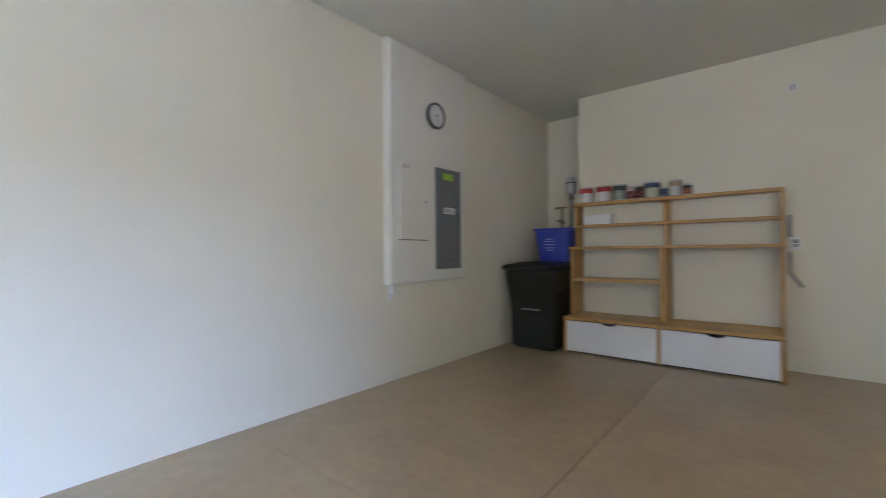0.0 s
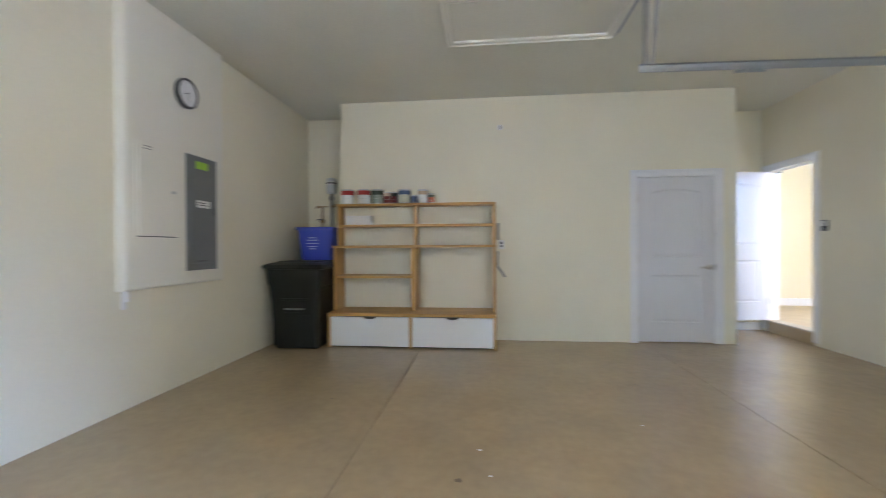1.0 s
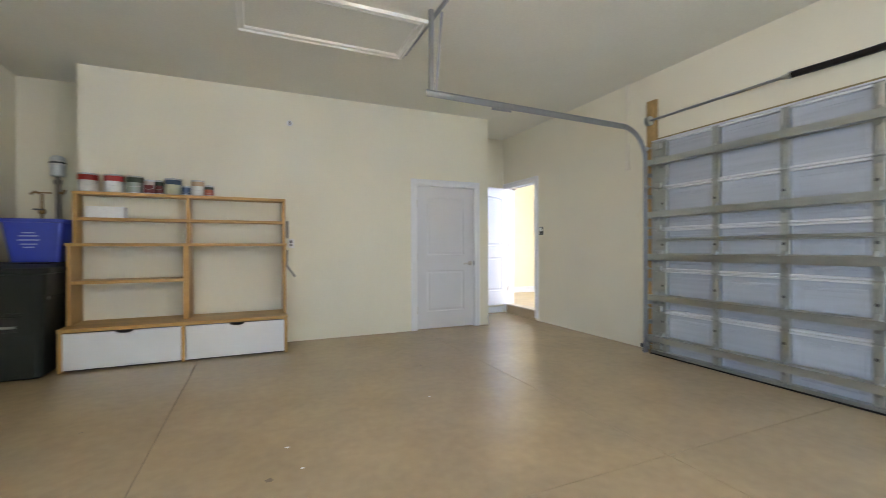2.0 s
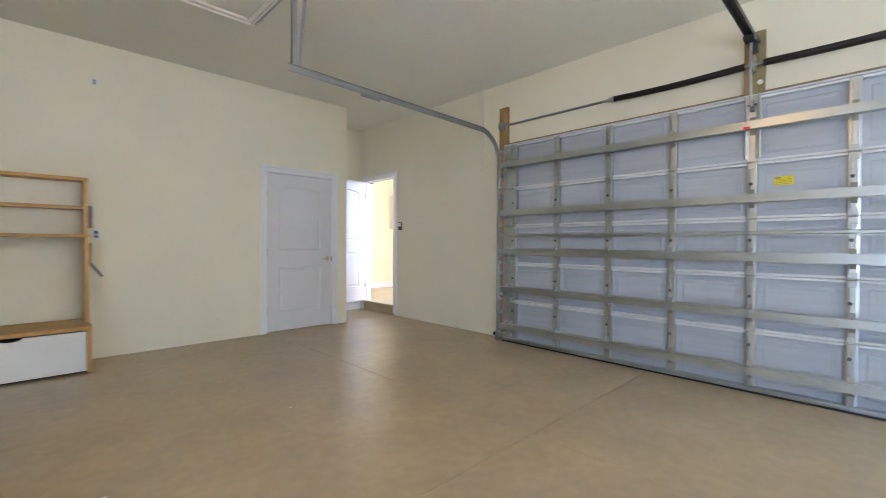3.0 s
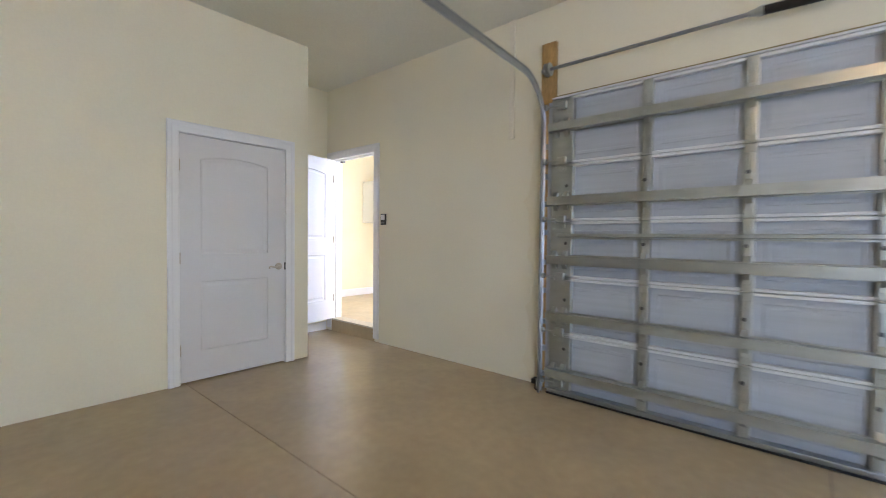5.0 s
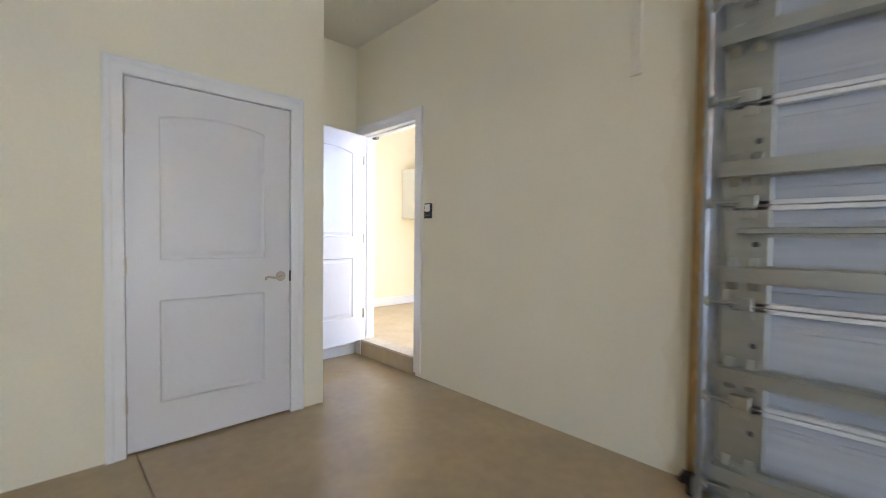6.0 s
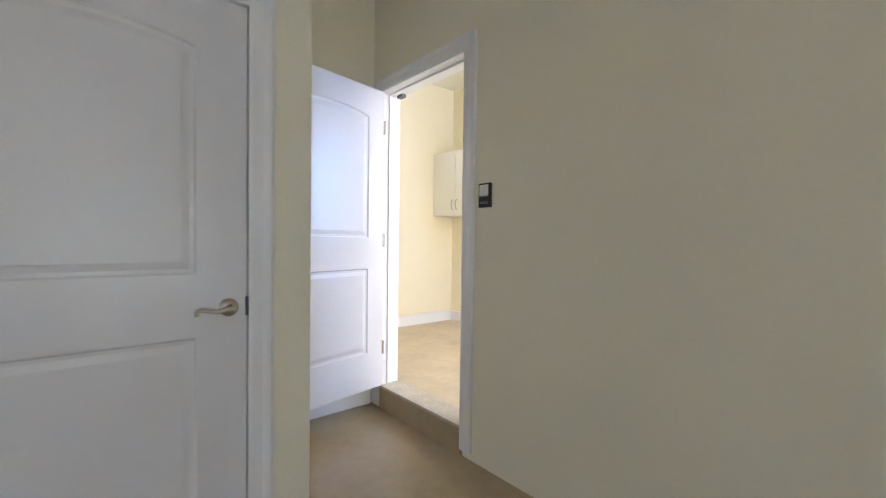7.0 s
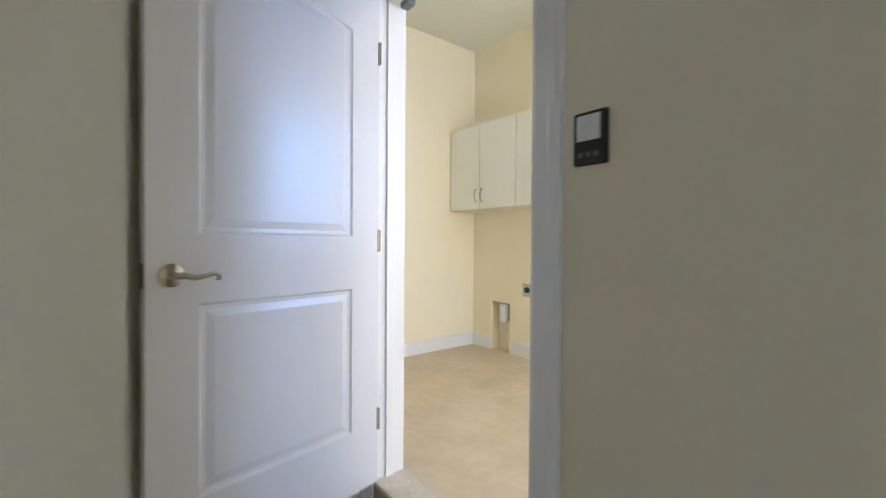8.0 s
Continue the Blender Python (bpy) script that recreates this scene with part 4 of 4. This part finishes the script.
# ---- recycling tub on the lid ----
tub = thing("recycling_tub", (-2.24, 5.28, 1.036), "blue plastic recycling tub on the bin lid", "recycling tub")


def tub_ring(u, g=0.0):
    return rounded(-2.435 - 0.055 * u - g, -2.06 + 0.04 * u + g, 5.16 - 0.03 * u - g, 5.46 + 0.03 * u + g, 0.035, 4)


part("tub_body", lofted([(tub_ring(0), 1.037), (tub_ring(0.95), 1.42), (tub_ring(1, 0.016), 1.422), (tub_ring(1, 0.018), 1.452), (tub_ring(1, 0.010), 1.458), (tub_ring(1, -0.006), 1.455), (tub_ring(0.1, -0.012), 1.07)]), "blue", tub, smooth=True)
for i, (w, z) in enumerate(((0.09, 1.315), (0.14, 1.285), (0.16, 1.245), (0.12, 1.205), (0.08, 1.175))):
    f = 5.16 - 0.03 * (z - 1.037) / 0.385
    part("print_bar", box(-2.285 - w / 2, -2.285 + w / 2, f - 0.0025, f + 0.003, z, z + 0.012), "bluemark", tub)

# ---- alcove fittings ----
tm = thing("water_canister", (-2.35, 6.02, 0.0), "silver domed canister on a grey pipe in the alcove", "canister")
CM = Matrix.Translation((-2.35, 5.995, 1.985))
part("canister_body", turned(((0.028, 0), (0.060, 0.006), (0.068, 0.018), (0.072, 0.120), (0.072, 0.185), (0.066, 0.212), (0.048, 0.232), (0.02, 0.240)), CM, 28), "silver", tm, "silver domed body", smooth=True)
for h in (0.128, 0.166):
    part("band", turned(((0.0722, h), (0.0755, h + 0.003), (0.0755, h + 0.013), (0.0722, h + 0.016)), CM, 28), "canwhite", tm, "pale band", smooth=True)
part("dark_band", turned(((0.0722, 0.146), (0.074, 0.148), (0.074, 0.162), (0.0722, 0.164)), CM, 28), "greydark", tm, smooth=True)
part("pipe", tube(((-2.35, 6.0, 1.99), (-2.35, 6.0, 0.0)), 0.022, 12), "zinc", tm, smooth=True)
part("collar", turned(((0.026, 0), (0.036, 0.006), (0.036, 0.045), (0.026, 0.05)), Matrix.Translation((-2.35, 6.0, 1.90)), 16), "zinc", tm, smooth=True)
part("side_valve", tube([(-2.35, 6.0, 1.80), (-2.30, 5.985, 1.80), (-2.285, 5.98, 1.835)], 0.016, 10), "copper", tm, "brass side valve", smooth=True)
part("mount", box(-2.37, -2.33, 6.015, 6.079, 2.05, 2.09, 0.003), "zinc", tm)
vp = thing("water_pipe", (-2.5, 6.05, 0), "brass valve on a pipe in the alcove", "pipe")
part("riser", tube(((-2.50, 6.02, 0.0), (-2.50, 6.02, 1.78), (-2.56, 6.02, 1.81), (-2.60, 6.02, 1.78)), 0.014, 10), "copper", vp, smooth=True)
part("valve", turned(((0.02, 0), (0.032, 0.01), (0.032, 0.05), (0.018, 0.06)), Matrix.Translation((-2.50, 6.02, 1.56)), 14), "copper", vp, smooth=True)
part("valve_lever", box(-2.57, -2.47, 5.985, 5.995, 1.60, 1.618, 0.003), "greydark", vp)
part("valve_lever", box(-2.53, -2.40, 5.985, 5.995, 1.79, 1.805, 0.003), "copper", vp)

# ---- far wall fittings ----
ol = thing("wall_outlet", (0.105, FAR, 1.22), "white wall outlet with a plug in it", "outlet")
part("cover_plate", box(0.070, 0.146, FAR - 0.007, FAR - 0.001, 1.165, 1.282, 0.003), "trim", ol)
for z in (1.205, 1.245):
    part("socket", box(0.092, 0.124, FAR - 0.010, FAR - 0.007, z - 0.014, z + 0.014, 0.003), "grey", ol)
part("plug", box(0.090, 0.122, FAR - 0.032, FAR - 0.010, 1.228, 1.262, 0.006), "greydark", ol)
sp = thing("wall_strap", (0.05, FAR, 1.3), "grey metal strap on the wall beside the shelf", "strap")
part("strap", box(0.045, 0.080, FAR - 0.010, FAR - 0.001, 1.285, 1.500, 0.002), "zinc", sp)
lp = thing("wall_strap", (0.1, FAR, 0.95), "bent grey metal strap hanging on the wall", "strap")
b = extruded([(0.052, 1.14), (0.074, 1.14), (0.068, 0.955), (0.165, 0.815), (0.142, 0.800), (0.046, 0.940)], "y", FAR - 0.012, FAR - 0.002)
part("strap", b, "zinc", lp)
mtg = thing("wall_hook_plate", (0.098, FAR, 2.72), "small round metal hook plate high on the wall", "hook plate")
part("plate", turned(((0.036, 0), (0.036, 0.006), (0.026, 0.010)), Matrix.Translation((0.098, FAR - 0.001, 2.718)) @ Euler((radians(90), 0, 0)).to_matrix().to_4x4(), 20), "trim", mtg)
part("hook", tube([(0.098, FAR - 0.01, 2.735), (0.098, FAR - 0.035, 2.72), (0.098, FAR - 0.03, 2.695), (0.098, FAR - 0.012, 2.70)], 0.009, 8), "zinc", mtg)

# ---- right wall fittings ----
kp = thing("wall_control", (RIGHT, 5.291, 1.425), "black opener wall control with a white button", "wall control")
part("body", box(RIGHT - 0.016, RIGHT - 0.001, 5.226, 5.310, 1.360, 1.485, 0.004), "black", kp)
part("button", box(RIGHT - 0.022, RIGHT - 0.015, 5.239, 5.299, 1.416, 1.476, 0.003), "paper", kp, "white push button")
for y in (5.244, 5.264, 5.284):
    part("small_button", box(RIGHT - 0.019, RIGHT - 0.015, y, y + 0.012, 1.378, 1.390, 0.001), "grey", kp)
rw = thing("cable_raceway", (RIGHT, 3.595, 2.6), "cream plastic cable raceway running down from the ceiling", "raceway")
part("raceway", box(RIGHT - 0.018, RIGHT - 0.001, 3.562, 3.612, 2.11, CEIL, 0.004), "cream_plastic", rw)
part("end_cap", box(RIGHT - 0.024, RIGHT - 0.001, 3.556, 3.618, 2.085, 2.115, 0.005), "cream_plastic", rw)

# ---- laundry fittings ----
CF = 5.520
z0, z1 = 1.484, 2.238
for y1, y0, hs in ((7.850, 7.446, -1), (7.444, 7.022, 1), (7.020, 6.60, -1), (6.598, 6.18, 1)):
    cab = thing("wall_cabinet", (LX, (y0 + y1) / 2, z0), "white laundry wall cabinet with arched steel pulls", "wall cabinet", "laundry cabinets")
    part("carcass", box(CF + 0.02, LX - 0.001, y0 + 0.0005, y1 - 0.0005, z0, z1), "cabinet", cab)
    d = part("cabinet_door", box(CF, CF + 0.018, y0 + 0.002, y1 - 0.002, z0 + 0.002, z1 - 0.002, 0.002), "cabinet", cab)
    hy = y0 + 0.035 if hs < 0 else y1 - 0.035
    part("pull", tube([(CF, hy, 1.545), (CF - 0.022, hy, 1.56), (CF - 0.030, hy, 1.605), (CF - 0.022, hy, 1.65), (CF, hy, 1.665)], 0.006, 8), "steel", d, "arched steel pull", smooth=True)
db = thing("dryer_duct", (LX, 7.472, 0.5), "white dryer duct stub in a wall recess", "duct")
part("duct_stub", tube(((LX + 0.05, 7.472, 0.60), (LX + 0.05, 7.472, 0.44)), 0.048, 18), "trim", db, smooth=True)
part("recess_head", box(LX - 0.004, LX + 0.1, DY0, DY1, DZ - 0.012, DZ - 0.001), "trim", db)
so = thing("dryer_outlet", (LX, 7.215, 0.75), "steel plate with a black round dryer socket", "outlet")
part("cover_plate", box(LX - 0.006, LX - 0.001, 7.095, 7.205, 0.705, 0.820, 0.002), "steel", so)
part("socket", turned(((0.026, 0), (0.026, 0.012), (0.020, 0.014)), Matrix.Translation((LX - 0.006, 7.150, 0.764)) @ Euler((0, radians(-90), 0)).to_matrix().to_4x4(), 18), "black", so)
win = thing("laundry_window", (LX, 4.0, WZ0), "white framed laundry window", "window", kind="structure")
for y0, y1, za, zb in ((WY0, WY0 + 0.05, WZ0, WZ1), (WY1 - 0.05, WY1, WZ0, WZ1), (WY0 + 0.05, WY1 - 0.05, WZ0, WZ0 + 0.05), (WY0 + 0.05, WY1 - 0.05, WZ1 - 0.05, WZ1), (WY0 + 0.05, WY1 - 0.05, 1.98, 2.02)):
    part("window_frame", box(LX + 0.05, LX + 0.09, y0, y1, za, zb), "trim", win)

# made-up frame in the side fill lamp's opening
win = thing("added_side_window", (LEFT, -1.70, SZ0), "added unseen white window frame round the side fill lamp", "window", kind="structure")
for y0, y1, za, zb in ((SY0, SY0 + 0.05, SZ0, SZ1), (SY1 - 0.05, SY1, SZ0, SZ1), (SY0 + 0.05, SY1 - 0.05, SZ0, SZ0 + 0.05), (SY0 + 0.05, SY1 - 0.05, SZ1 - 0.05, SZ1), (-1.72, -1.68, SZ0 + 0.05, SZ1 - 0.05)):
    part("window_frame", box(LEFT - 0.09, LEFT - 0.05, y0, y1, za, zb), "trim", win)

# ---- small marks on the slab ----
for x, y, rad, kind in ((-0.12, 2.46, 0.012, "paper"), (-0.06, 2.18, 0.010, "paper"), (-0.225, 2.125, 0.022, "joint"), (0.95, 2.9, 0.008, "paper"), (-1.3, 3.2, 0.009, "joint"), (1.2, 3.75, 0.012, "joint")):
    fleck = thing("floor_fleck", (x, y, 0), "small dried paint fleck on the concrete floor" if kind == "paper" else "small dark spot on the concrete floor", "fleck", "floor flecks")
    b = bmesh.new()
    ring = [b.verts.new((x + rad * (0.7 + 0.6 * random.random()) * math.cos(a), y + rad * (0.5 + 0.6 * random.random()) * math.sin(a), 0.0008)) for a in (2 * math.pi * k / 11 for k in range(11))]
    face = b.faces.new(ring)
    bmesh.ops.extrude_face_region(b, geom=[face])
    for v in ring:
        v.co.z = 0.0001
    part("fleck", b, kind, fleck)


# strut shade beside the overhead door, coloured in as a yellower ragged-edged band
rnd = random.Random(21)
b = bmesh.new()
rows = []
for k in range(49):
    z = 0.02 + 2.28 * k / 48
    e = 3.385 + 0.010 * rnd.random() + 0.022 * math.sin(z * 5.3) + 0.055 * max(0.0, math.sin(z * 13.9 - 0.9)) ** 6
    rows.append([b.verts.new((RIGHT - 0.0016, 3.262, z)), b.verts.new((RIGHT - 0.0016, e, z)), b.verts.new((RIGHT - 0.0002, e + 0.003, z))])
for lo, hi in zip(rows, rows[1:]):
    for q in (0, 1):
        b.faces.new((lo[q], hi[q], hi[q + 1], lo[q + 1]))
structure("paint_band", b, "strutshade", "strut shade on the wall put on as a thin yellowish band with a ragged edge", "paint")
